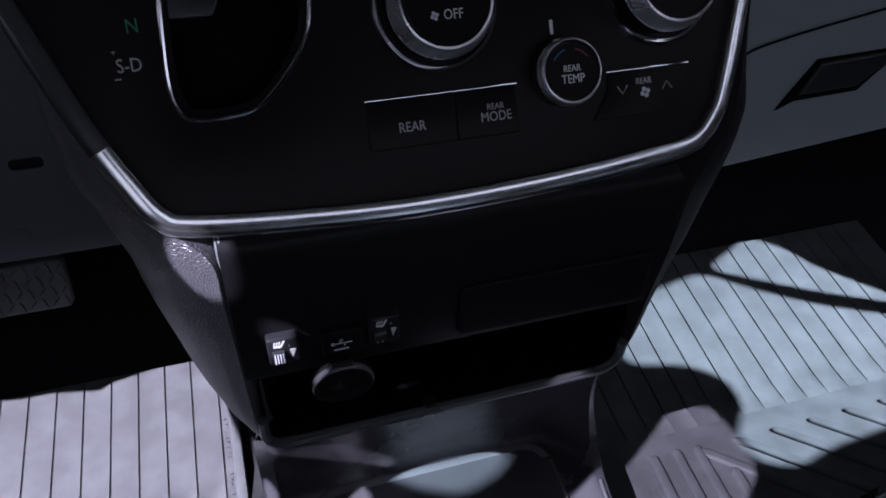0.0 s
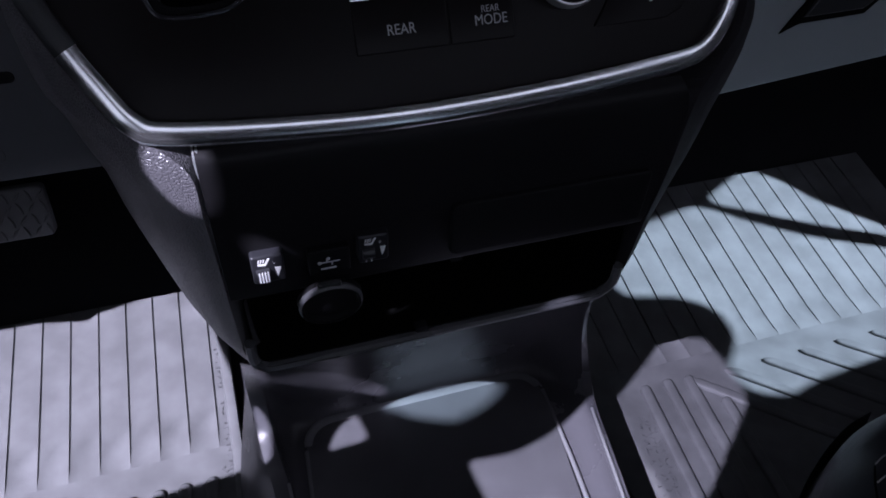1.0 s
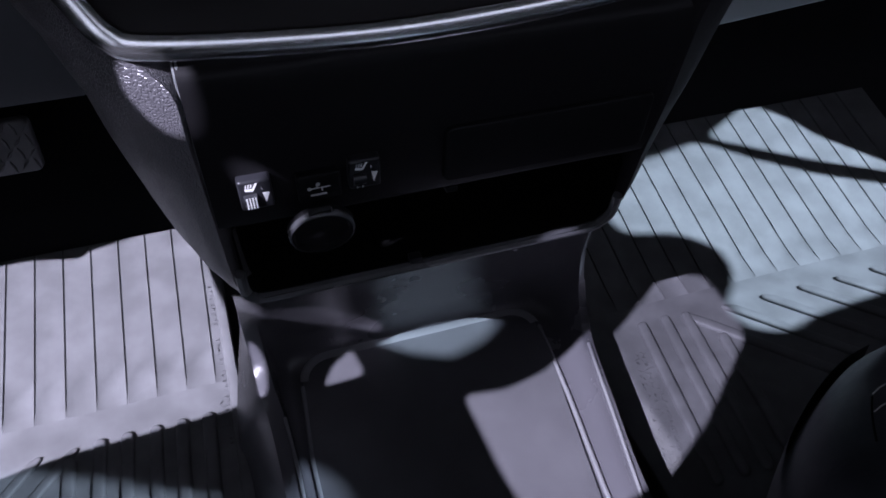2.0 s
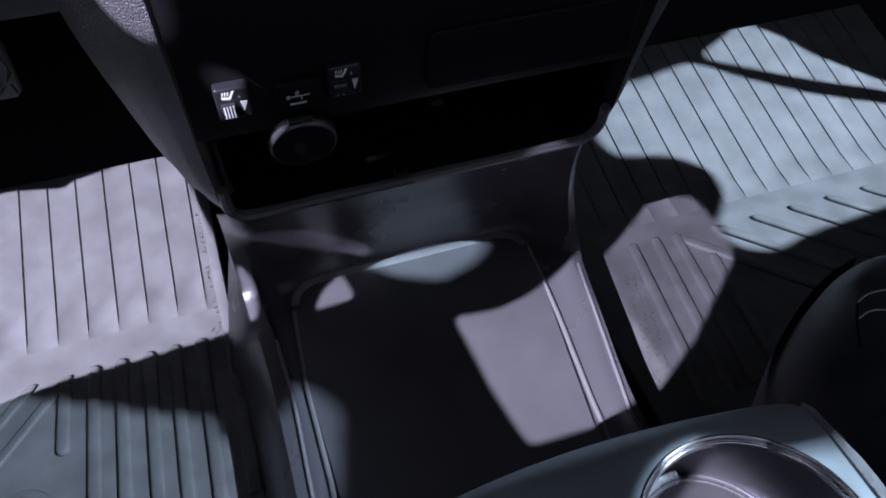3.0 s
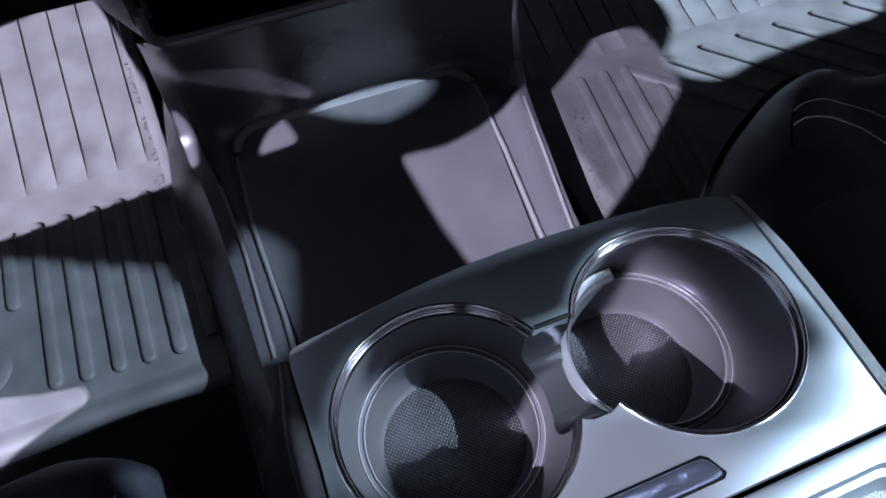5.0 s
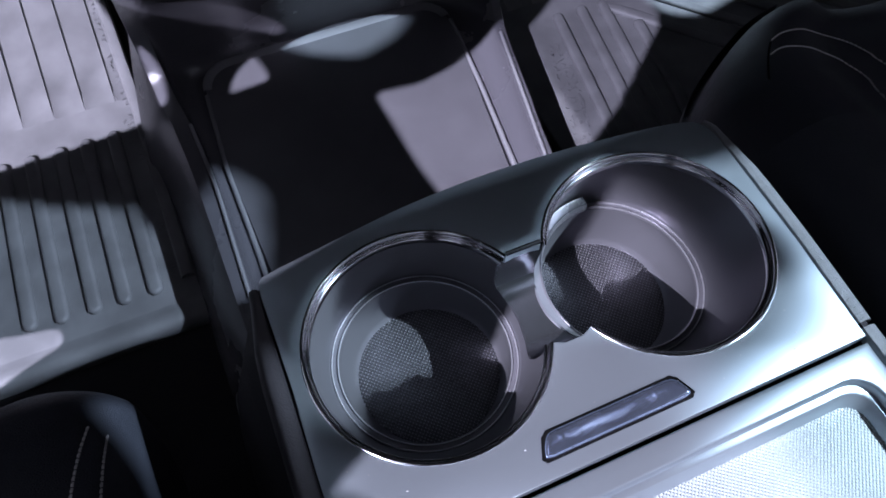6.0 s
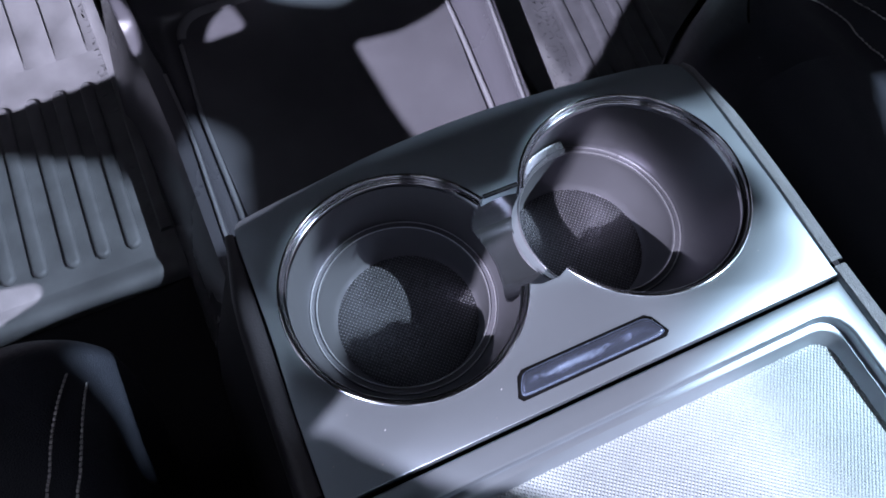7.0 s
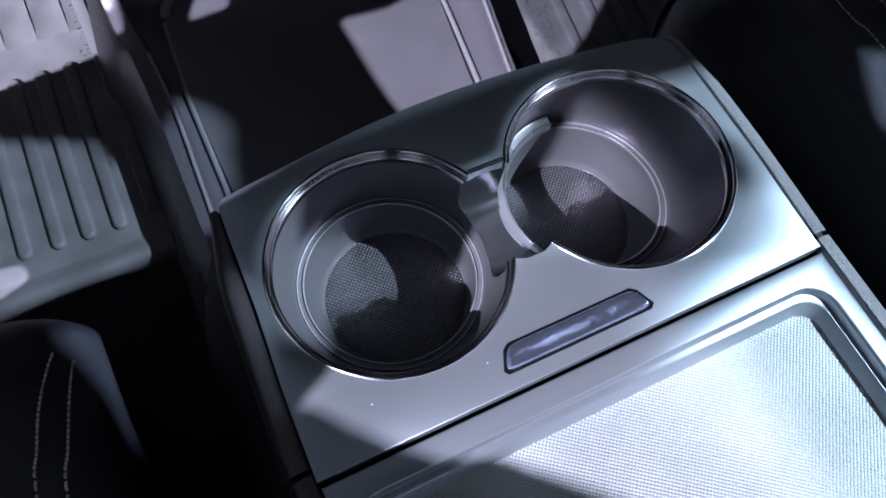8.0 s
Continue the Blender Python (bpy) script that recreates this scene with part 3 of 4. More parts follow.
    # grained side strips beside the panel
    # right strips take the lit copy, left strips the shaded one
    for sx, mat, path in ((1, M_EDGE_LIT, [(0.0990, 0.0450), (0.1006, 0.0420), (0.1013, 0.0375), (0.1013, 0.010), (0.1008, -0.02), (0.0990, -0.0575)]), (1, M_EDGE_LIT, [(0.0988, -0.0595), (0.0962, -0.31)]),
                          (-1, M_EDGE_SHADE, [(0.0990, 0.0425), (0.0998, 0.02), (0.1012, -0.03), (0.1017, -0.0575)]), (-1, M_EDGE_SHADE, [(0.1014, -0.0595), (0.0992, -0.31)])):
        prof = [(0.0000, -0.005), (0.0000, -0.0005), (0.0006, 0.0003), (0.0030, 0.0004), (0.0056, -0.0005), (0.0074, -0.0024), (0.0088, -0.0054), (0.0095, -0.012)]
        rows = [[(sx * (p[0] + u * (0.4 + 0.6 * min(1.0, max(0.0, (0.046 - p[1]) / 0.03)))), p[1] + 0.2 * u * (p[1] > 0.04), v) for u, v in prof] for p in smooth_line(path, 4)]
        part("side_strip", loft(rows), mat, root, "grained vinyl edge strip" if sx > 0 else "edge strip in the shaded vinyl", m=m)
    return root


build_cup_console()


# ---- floor tray in front of the console ----
TRAY_Z = -0.235


def build_floor_tray():
    root = thing("floor_tray", (0, 0.25, FLOOR), "charcoal plastic floor tray with raised rails, below the centre stack", "tray")
    m = pose(0, -0.25, -FLOOR)
    # from the console forwards and up to the stack: right flange, left flange, height line of floor and back wall, inner half widths
    line = smooth_line([(0.122, 0.06, -0.215, -0.1100, 0.06, -0.216, 0.06, TRAY_Z, 0.100, 0.100), (0.128, 0.178, -0.215, -0.1105, 0.17, -0.216, 0.18, TRAY_Z, 0.110, 0.099),
                        (0.142, 0.26, -0.215, -0.1112, 0.26, -0.216, 0.26, TRAY_Z, 0.122, 0.101), (0.153, 0.318, -0.215, -0.1140, 0.325, -0.2145, 0.34, TRAY_Z, 0.132, 0.1025),
                        (0.1595, 0.342, -0.214, -0.1175, 0.350, -0.207, 0.390, TRAY_Z + 0.001, 0.135, 0.100), (0.1575, 0.352, -0.180, -0.1195, 0.373, -0.188, 0.4000, -0.212, 0.132, 0.097),
                        (0.148, 0.342, -0.130, -0.1195, 0.366, -0.138, 0.3760, -0.158, 0.127, 0.095), (0.136, 0.318, -0.081, -0.1170, 0.334, -0.088, 0.3460, -0.103, 0.118, 0.094),
                        (0.124, 0.290, -0.042, -0.1145, 0.298, -0.048, 0.3100, -0.054, 0.110, 0.096), (0.119, 0.2745, -0.0275, -0.113, 0.2745, -0.0275, 0.2745, -0.0275, 0.106, 0.100)], 5)
    secs = []
    for i, (rx, ry, rz, lx, ly, lz, y, z, wr, wl) in enumerate(line):
        back = max(0.0, min(1.0, (z - TRAY_Z) / 0.05))
        def wing(fx, fy, fz, w, sx):
            e, f = Vector((sx * w, y, z)), Vector((fx, fy, fz))
            c = Vector((e.x + 0.85 * (f.x - e.x), e.y * 0.75 + f.y * 0.25, e.z * 0.9 + f.z * 0.1))
            out = [e * (1 - t) ** 2 + c * (2 * t * (1 - t)) + f * t * t for t in (0, 0.18, 0.36, 0.54, 0.72, 0.88, 1)]
            d = Vector((sx * (0.004 if sx > 0 else 0.0065), 0.003 * back, 0.0010 * (1 - back)))
            wide = 0.0 if sx > 0 else 0.005
            spread = 0.024 * (1 - back) if sx < 0 else 0.0
            return out + [f + d, f + d * 1.8 + Vector((sx * 0.001, 0.002 * back, -0.0016)), f + Vector((sx * (0.011 + wide - 0.006 * back + 0.15 * spread), 0.012 * back, -0.008)),
                          f + Vector((sx * (0.012 + wide - 0.006 * back + spread), 0.06 * back, -0.075 + 0.06 * back + 0.6 * spread))]
        floor_x = [(-wl + (wr + wl) * k / 10, y, z) for k in range(1, 10)]
        secs.append(wing(lx, ly, lz, wl, -1)[::-1] + floor_x + wing(rx, ry, rz, wr, 1))
    part("tray_body", loft(secs), M_TRAY, root, "charcoal moulded tray with side rails", m=m)
    liner = [(-0.0955, 0.07), (0.0965, 0.07), (0.105, 0.18), (0.121, 0.29), (0.131, 0.352)] + arc(0.106, 0.374, 0.024, 0, 90, 5) + arc(-0.066, 0.370, 0.028, 90, 180, 6) + [(-0.0985, 0.29), (-0.0945, 0.18)]
    part("liner", plate(liner, (), TRAY_Z + 0.0032, 0.003, 0.0010), M_LINER, root, "textured dark rubber liner", m=m)
    for sx, pts in ((-1, [(-0.1000, 0.158), (-0.0985, 0.20), (-0.0992, 0.29), (-0.0945, 0.368)]), (1, [(0.1096, 0.158), (0.1128, 0.20), (0.1242, 0.29), (0.1322, 0.372)])):
        part("bead", tube([(x, y, TRAY_Z + 0.0020) for x, y in pts], 0.0022, n=12, flat=0.8), M_BEAD, root, "raised edge bead", m=m)
    back = arc(0.106, 0.374, 0.0245, 0, 90, 6) + arc(-0.066, 0.370, 0.0285, 90, 180, 7)
    lip = []
    for d, h in ((-0.0062, 0.0026), (-0.0052, 0.0036), (-0.0040, 0.0044), (-0.0012, 0.0064), (0.0, 0.0068), (0.0012, 0.0064), (0.0018, 0.0020)):
        ring = offset(back + [(-0.02, 0.30), (0.06, 0.30)], d)[:len(back)]
        lip.append([(x, y, TRAY_Z + h) for x, y in ring])
    part("liner_lip", loft(lip), M_BEAD, root, "raised sloping lip at the back of the liner", m=m)
    # added pale tubes stand in for the highlights along the rails
    for sx, pts in ((-1, [(-0.1137, 0.160, -0.2145), (-0.1124, 0.208, -0.2145), (-0.1112, 0.265, -0.2145), (-0.1140, 0.325, -0.2135)]),
                    (1, [(0.1275, 0.165, -0.2135), (0.1291, 0.179, -0.2135), (0.1446, 0.258, -0.2135), (0.1570, 0.322, -0.2135)])):
        part("rail_edge", tube(smooth_line(pts, 4), 0.0016, n=10), M_BEAD, root, "rounded rail edge, pale for its highlight", m=m)
    cap = [(-0.1215, 0.150), (-0.1095, 0.150), (-0.1095, 0.162), (-0.1215, 0.162)]
    part("rail_end", plate(cap, (), TRAY_Z + 0.0200, 0.02, 0.002), M_TRAY, root, m=m)
    return root


build_floor_tray()


# ---- rubber floor mats ----
MAT = -0.273


def mat_z(y):
    return MAT + max(0.0, y - CREASE) * RISE


def capsule(x, y0, y1, w, h, z, tilt=0.0):
    """A raised rib with round ends, running along y (leaning sideways by tilt)."""
    loop = arc(0, y1 - w, w, 0, 180, 6) + arc(0, y0 + w, w, 180, 360, 6)
    bm = plate([(x + u + tilt * (v - y0), v) for u, v in loop], (), z + h, h + 0.001, h * 0.75, 3)
    return bm


def grooved_field(x0, x1, grooves, y0, y1, skew):
    """The toe board part of a mat: a sheet with narrow grooves running forwards."""
    xs = [(x0, 0.0)]
    for g in sorted(grooves):
        xs += [(g - 0.0012, 0.0), (g - 0.0007, 0.0005), (g - 0.0005, -0.0020), (g + 0.0005, -0.0020), (g + 0.0007, 0.0005), (g + 0.0012, 0.0)]
    xs.append((x1, 0.0))
    rows = []
    for k in range(9):
        y = y0 + (y1 - y0) * k / 8
        fade = 1.0 if k else 0.0
        rows.append([(x + skew * (y - y0) * (0 < i < len(xs) - 1), y, mat_z(y) + h * fade) for i, (x, h) in enumerate(xs)])
    return loft(rows)


def build_mat(name, label, x0, x1, y0, y_flat, y_end, skew, grooves, ribs, rear_lip):
    root = thing(name, ((x0 + x1) / 2, y0, FLOOR), label, "floor mat", "rubber floor mats")
    m = Matrix.Translation((-(x0 + x1) / 2, -y0, -FLOOR))
    base = loft([[(x, y, mat_z(y) + z) for x, z in ((x0, -0.009), (x0, -0.001), (x0 + 0.001, 0), (x1 - 0.001, 0), (x1, -0.001), (x1, -0.009))] for y in sorted({y0, min(CREASE, y_flat), y_flat})])
    part("sheet", base, M_RUBBER, root, m=m)
    part("grooved_sheet", grooved_field(x0, x1, grooves, y_flat, y_end, skew), M_RUBBER, root, "grooved grey rubber over the toe board", m=m)
    for r in ribs:
        part("rib", capsule(*r[:2], r[2], 0.0058, 0.0042, MAT, *r[3:]), M_RUBBER, root, m=m)
    if rear_lip:
        prof = [(0.012, 0.0), (0.006, -0.0003), (0.001, 0.0002), (-0.004, 0.0022), (-0.009, 0.0036), (-0.0135, 0.0032), (-0.017, 0.0008), (-0.019, -0.004), (-0.0195, -0.0085), (0.012, -0.008)]
        part("lip", loft([[(x, y0 + u, MAT + v) for u, v in prof] for x in (x0, x1 - 0.0)], True, True), M_RUBBER, root, "upturned rear lip", m=m)
    return root, m


ribs_l = [(-0.3000, 0.313, 0.385)] + [(x, y, 0.398) for x, y in ((-0.2754, 0.230), (-0.2522, 0.227), (-0.2280, 0.2255), (-0.2055, 0.2245), (-0.1820, 0.2235))]
driver_mat, dm = build_mat("floor_mat", "grey ribbed rubber mat in the driver's footwell", -0.62, -0.150, 0.2085, 0.427, 0.60, 0.026,
                           [-0.1712 - 0.0266 * k for k in range(16)], ribs_l, True)
ribs_r = [(0.2220, 0.19, 0.376, 0.15), (0.2485, 0.19, 0.377, 0.15), (0.2720, 0.19, 0.375, 0.15), (0.2980, 0.19, 0.338, 0.15)]
passenger_mat, pm = build_mat("floor_mat", "grey ribbed rubber mat in the passenger's footwell", 0.175, 0.70, 0.10, 0.399, 0.615, 0.0,
                              [0.1795 + 0.0281 * k for k in range(18)], ribs_r, False)
# slanting ribs of the passenger's mat
for k in range(7):
    x = 0.318 + 0.047 * k
    part("slanted_rib", capsule(x + 0.16 * 0.9, 0.19, 0.372, 0.0080, 0.0038, MAT, -0.9), M_RUBBER, passenger_mat, m=pm)
for k in range(2):
    part("slanted_rib", capsule(-0.405 + 0.03 * k, 0.29, 0.395, 0.0058, 0.0030, MAT, 0.75), M_RUBBER, driver_mat, m=dm)
part("border_ridge", tube([(-0.1555, y, mat_z(y) + 0.0015) for y in (0.23, 0.30, CREASE, 0.5, 0.59)], 0.0058, flat=0.6), M_RUBBER, driver_mat, "rounded border ridge", m=dm)
# mat fastener
fast = part("fastener", lathe([(0.0, 0.0035), (0.0045, 0.0035), (0.0055, 0.0058), (0.012, 0.0058), (0.0150, 0.0042), (0.0160, 0.0), (0.0, 0.0)], 40), M_LATCH, driver_mat, "round glossy black mat fastener",
            m=dm @ pose(-0.331, 0.267, MAT + 0.003))
part("screw", lathe([(0.0, 0.0046), (0.0018, 0.0046), (0.0024, 0.0040), (0.0036, 0.0044), (0.0040, 0.0034)], 6), M_RING, fast, "small metal screw")
part("fastener_flange", lathe([(0.0158, 0.002), (0.019, 0.0025), (0.024, 0.0012), (0.026, -0.002)], 40), M_RUBBER, driver_mat, m=dm @ pose(-0.331, 0.267, MAT + 0.001))
random.seed(4)


def embossed(parent, m, x, y, dx, dy, n, rows):
    """Raised moulding marks that cannot be read, as short bars."""
    bms = []
    for r in range(rows):
        for k in range(n):
            if random.random() < 0.15:
                continue
            cx, cy = x + dx * k + 0.007 * r + random.uniform(-0.0003, 0.0003), y + dy * k
            for q in range(3):
                ox, oy = random.choice((-0.0016, 0.0, 0.0016)), random.choice((-0.0012, 0.0, 0.0012))
                w, l = (0.0004, 0.0012) if random.random() < 0.6 else (0.0014, 0.0004)
                bms.append(box(cx + ox - l, cx + ox + l, cy + oy - w, cy + oy + w, mat_z(cy) - 0.0005, mat_z(cy) + 0.0007))
    ob = part("moulding_mark", join(*bms), M_RUBBER, parent, "small unreadable raised marks", m=m)
    ob["kind"] = "stuff"


embossed(driver_mat, dm, -0.1630, 0.36, 0.0, 0.0052, 34, 1)
embossed(driver_mat, dm, -0.1690, 0.375, 0.0, 0.0052, 8, 1)
embossed(driver_mat, dm, -0.1660, 0.215, 0.0, 0.0052, 18, 1)
embossed(passenger_mat, pm, 0.1900, 0.215, 0.0014, 0.0050, 26, 3)


# ---- centre stack ----
FACE_Y, FACE_K = 0.171, 0.4204
FN = math.sqrt(1 + FACE_K ** 2)
# local x, v up the face, n out of it
FACE = Matrix(((1, 0, 0, 0), (0, FACE_K / FN, -1 / FN, FACE_Y), (0, 1 / FN, FACE_K / FN, 0), (0, 0, 0, 1)))


def fv(z):
    return z * FN


def between_rows(table, z):
    for (z0, a), (z1, b) in zip(table, table[1:]):
        if z <= z1:
            return a + (b - a) * min(1.0, max(0.0, (z - z0) / (z1 - z0)))
    return table[-1][1]


def build_stack():
    root = thing("centre_stack", (0, 0.3, 0), "black dashboard centre stack with chrome trim, knobs and switches", "dashboard console")
    m = pose(0, -0.3, 0)
    mf = m @ FACE
    # body: z, y of the face, half width of the face, half width of the flank
    rows = smooth_line([(-0.0305, 0.279, 0.104, 0.108), (-0.0275, 0.2745, 0.1110, 0.1185), (-0.019, 0.270, 0.1165, 0.132), (0.0, 0.262, 0.1185, 0.146), (0.04, 0.252, 0.1195, 0.157), (0.08, 0.241, 0.120, 0.164), (0.11, 0.236, 0.121, 0.168),
                        (0.135, 0.232, 0.122, 0.171), (0.150, 0.2385, 0.136, 0.174), (0.165, 0.246, 0.150, 0.178), (0.20, 0.261, 0.161, 0.178), (0.25, 0.283, 0.174, 0.182), (0.33, 0.318, 0.19, 0.192)], 4)
    def bulge(z):
        return 0.0095 * max(0.0, 1 - abs(z - 0.148) / 0.10) ** 1.5

    secs = []
    for z, yf, wf, ws in rows:
        side = [(wf - 0.008, yf + 0.016), (wf - 0.0022, yf + 0.0035)]
        for k, (fx, fy) in enumerate(((0.0, 0.0), (0.22, 0.006), (0.5, 0.018), (0.78, 0.038), (0.94, 0.058), (1.0, 0.085))):
            side.append((wf + (ws - wf) * fx, yf + fy))
        side += [(ws + 0.004, 0.40), (ws + 0.012, 0.52)]
        secs.append([(-x - 0.002 - 0.012 * min(1.0, max(0.0, (z - 0.11) / 0.08)) * min(1, max(0, k - 2) / 3), y, z) for k, (x, y) in reversed(list(enumerate(side)))] + [(x + 0.004 + 0.004 * min(1, max(0, k - 2) / 5) + bulge(z) * min(1, max(0, k - 1) / 3), y, z) for k, (x, y) in enumerate(side)])
    half = len(secs[0]) // 2
    part("left_flank", loft([q[:half] for q in secs]), M_VINYL_LIT, root, "black grained vinyl flank", m=m)
    # right flank takes the darker, shaded copy of the vinyl
    part("right_flank", loft([q[half:] for q in secs]), M_VINYL_SHADE, root, "black grained vinyl flank", m=m)
    # control plate
    low = smooth_line([(-0.186, 0.250), (-0.1655, 0.2), (-0.1503, 0.1715), (-0.1412, 0.1590), (-0.129, 0.1540), (-0.0805, 0.1495), (-0.0255, 0.1470), (0.04, 0.1485), (0.1003, 0.1528), (0.1265, 0.1565),
                       (0.1400, 0.1680), (0.1475, 0.1830), (0.1597, 0.2210), (0.172, 0.262)], 6)
    low = [(p[0], fv(p[1])) for p in low]
    gate = smooth_line([(-0.1251, 0.2434), (-0.1275, 0.214), (-0.1258, 0.2020), (-0.1200, 0.1962), (-0.1013, 0.1960), (-0.0905, 0.1990), (-0.0792, 0.2083), (-0.0680, 0.2215), (-0.0630, 0.2340), (-0.0615, 0.2500), (-0.0630, 0.285), (-0.122, 0.285)], 5)
    gate = [(p[0], fv(p[1])) for p in gate]
    outline = low + [(0.185, fv(0.33)), (-0.20, fv(0.33))]
    part("control_plate", plate(outline, [gate], 0.0, 0.006, 0.0006), M_PIANO, root, "black satin control plate", m=mf)
    deep = [(x * 0.96 - 0.004, v + 0.004) for x, v in gate]
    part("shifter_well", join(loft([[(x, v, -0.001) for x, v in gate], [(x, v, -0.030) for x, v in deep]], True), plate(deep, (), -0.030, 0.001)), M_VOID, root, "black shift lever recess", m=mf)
    step = [(x * 0.90 - 0.0094, fv(0.2434) + (v - fv(0.2434)) * 0.93 + 0.001) for x, v in gate]
    part("gate_step", loft([[(x, v, -0.0060) for x, v in gate], [(x, v, -0.0066) for x, v in step], [(x, v, -0.020) for x, v in step]], True), M_BLACK, root, "stepped inner edge of the shift gate", m=mf)
    part("shift_boot_plate", plate([(-0.1235, fv(0.2365)), (-0.1040, fv(0.2365)), (-0.1010, fv(0.2420)), (-0.1010, fv(0.280)), (-0.1235, fv(0.280))], (), -0.0075, 0.003, 0.0012), M_SWITCH, root, "dark grey plate at the shift gate", m=mf)
    part("shifter_bezel", tube([(x, v, 0.0004) for x, v in gate], 0.0013, n=8, closed=True), M_RING, root, "thin chrome shift gate bezel", m=mf)
    prof = [(-0.0054, -0.003), (-0.0052, 0.0028), (-0.0050, 0.0034), (-0.0045, 0.0037), (-0.0010, 0.0033), (0.0021, 0.0027), (0.0025, 0.0025), (0.0040, 0.0014), (0.0051, 0.0003), (0.0054, -0.0006), (0.0056, -0.003)]
    cut = next(i for i, (x, v) in enumerate(low) if v < fv(0.192))
    part("chrome_trim", sweep([(x, v, 0.0) for x, v in low[cut:]], prof), M_CHROME, root, "broad bright chrome trim strip", m=mf)
    # same strip: its dark reflection is painted as glossy black
    part("trim_dark_end", sweep([(x, v, -0.0004) for x, v in low[:cut + 1]], prof), M_LATCH, root, "upper end of the trim strip, black for a dark reflection", m=mf)
    # knobs
    for name, x, z, r, h in (("fan_knob", -0.005, 0.2313, 0.0215, 0.021), ("mode_knob", 0.1115, 0.2325, 0.0215, 0.021), ("temperature_knob", 0.0560, 0.1972, 0.0150, 0.012)):
        wide = 1.0 if r > 0.02 else 0.94
        knob = part(name, lathe([(r * 1.14 * wide, 0.0), (r * 1.13 * wide, h * 0.30), (r * 1.10 * wide, h * 0.55), (r, h * 0.96), (r * 0.96, h), (r * 0.9, h), (r * 0.88, h - 0.0008), (0.0, h - 0.0012)], 72), M_PIANO, root, "black turning knob", m=mf @ pose(x, fv(z), 0.0))
        part("knurled_ring", lathe([(r * 1.10 * wide, h * 0.46), (r * 1.16 * wide, h * 0.50), (r * 1.165 * wide, h * 0.58), (r * 1.12 * wide, h * 0.68), (r * 1.08, h * 0.80), (r * 1.04, h * 0.93), (r * 1.00, h * 1.005), (r * 0.96, h * 1.015), (r * 0.93, h * 0.98)], 180, None, 0.0, 360.0, 0.016), M_KNURL, knob, "knurled silver ring")
        if r > 0.02:
            part("base_ring", lathe([(r * 1.42, -0.001), (r * 1.41, 0.002), (r * 1.36, 0.0036), (r * 1.29, 0.0034), (r * 1.24, -0.001)], 72), M_POLISH, knob, "chrome base ring")
        else:
            part("base_ring", lathe([(r * 1.12, -0.001), (r * 1.11, 0.0012), (r * 1.02, 0.0016)], 72), M_PIANO, knob)
    top = 0.0205
    lettering("lettering", "OFF", 0.0062, M_WHITE, root, mf @ pose(-0.0025, 0.2440, top))
    lettering("lettering", "REAR", 0.0045, M_WHITE, root, mf @ pose(0.0560, 0.2150, 0.0112))
    lettering("lettering", "TEMP", 0.0060, M_WHITE, root, mf @ pose(0.0562, 0.2100, 0.0112))
    for name, mat, a0 in (("cold_mark", M_BLUE, 105), ("warm_mark", M_RED, 35)):
        outer, inside = arc(0, 0, 0.0108, a0, a0 + 42, 8), arc(0, 0, 0.0101, a0, a0 + 42, 8)
        part(name, plate(outer + inside[::-1], (), 0.0112, 0.0002), mat, root, m=mf @ pose(0.0560, fv(0.1972), 0.0))
    for k in range(4):
        part("fan_mark", plate(arc(0.0, 0.0012, 0.0009, 0, 330, 8), (), 0.0, 0.0002), M_WHITE, root, m=mf @ pose(-0.0112, 0.2440, top, 0, 0, 90 * k + 20))
        part("fan_mark", plate(arc(0.0, 0.0017, 0.0012, 0, 330, 8), (), 0.0, 0.0002), M_WHITE, root, m=mf @ pose(0.1000, fv(0.1838), 0.0012, 0, 0, 90 * k + 20))
    # buttons
    for name, loop in (("rear_button", rounded(-0.0445, fv(0.1735), -0.0016, fv(0.1945), 0.001)), ("rear_mode_button", rounded(-0.0010, fv(0.1735), 0.0300, fv(0.1945), 0.001)),
                       ("rear_fan_button", [(0.070, fv(0.1735)), (0.108, fv(0.1735)), (0.1165, fv(0.1765)), (0.1235, fv(0.1875)), (0.1248, fv(0.1955)), (0.0800, fv(0.1955)), (0.079, fv(0.186)), (0.074, fv(0.179))])):
        part(name, plate(loop, (), 0.0010, 0.002, 0.0006), M_PIANO, root, "flat black push button", m=mf)
    for a, b in ((-0.0445, 0.0312), (0.0790, 0.1258)):
        part("accent_line", box(a, b, fv(0.1950) - 0.0006, fv(0.1950) + 0.0007, 0, 0.0016, 0.0004), M_RING, root, "thin silver accent line", m=mf)
    part("pointer", box(0.0513, 0.0530, fv(0.2145), fv(0.2208), 0, 0.0008, 0.0003), M_WHITE, root, m=mf)
    lettering("lettering", "REAR", 0.0066, M_PRINT, root, mf @ pose(-0.0233, fv(0.1820), 0.0012))
    lettering("lettering", "REAR", 0.0044, M_PRINT, root, mf @ pose(0.0188, fv(0.1862), 0.0012))
    lettering("lettering", "MODE", 0.0066, M_PRINT, root, mf @ pose(0.0188, fv(0.1818), 0.0012))
    lettering("lettering", "REAR", 0.0045, M_PRINT, root, mf @ pose(0.0994, fv(0.1890), 0.0012))
    for x, s in ((0.0873, -1), (0.1126, 1)):
        v = fv(0.1860)
        part("arrow_mark", tube([(x - 0.0028, v - s * 0.002, 0.0012), (x, v + s * 0.002, 0.0012), (x + 0.0028, v - s * 0.002, 0.0012)], 0.0003, n=5), M_PRINT, root, m=mf)
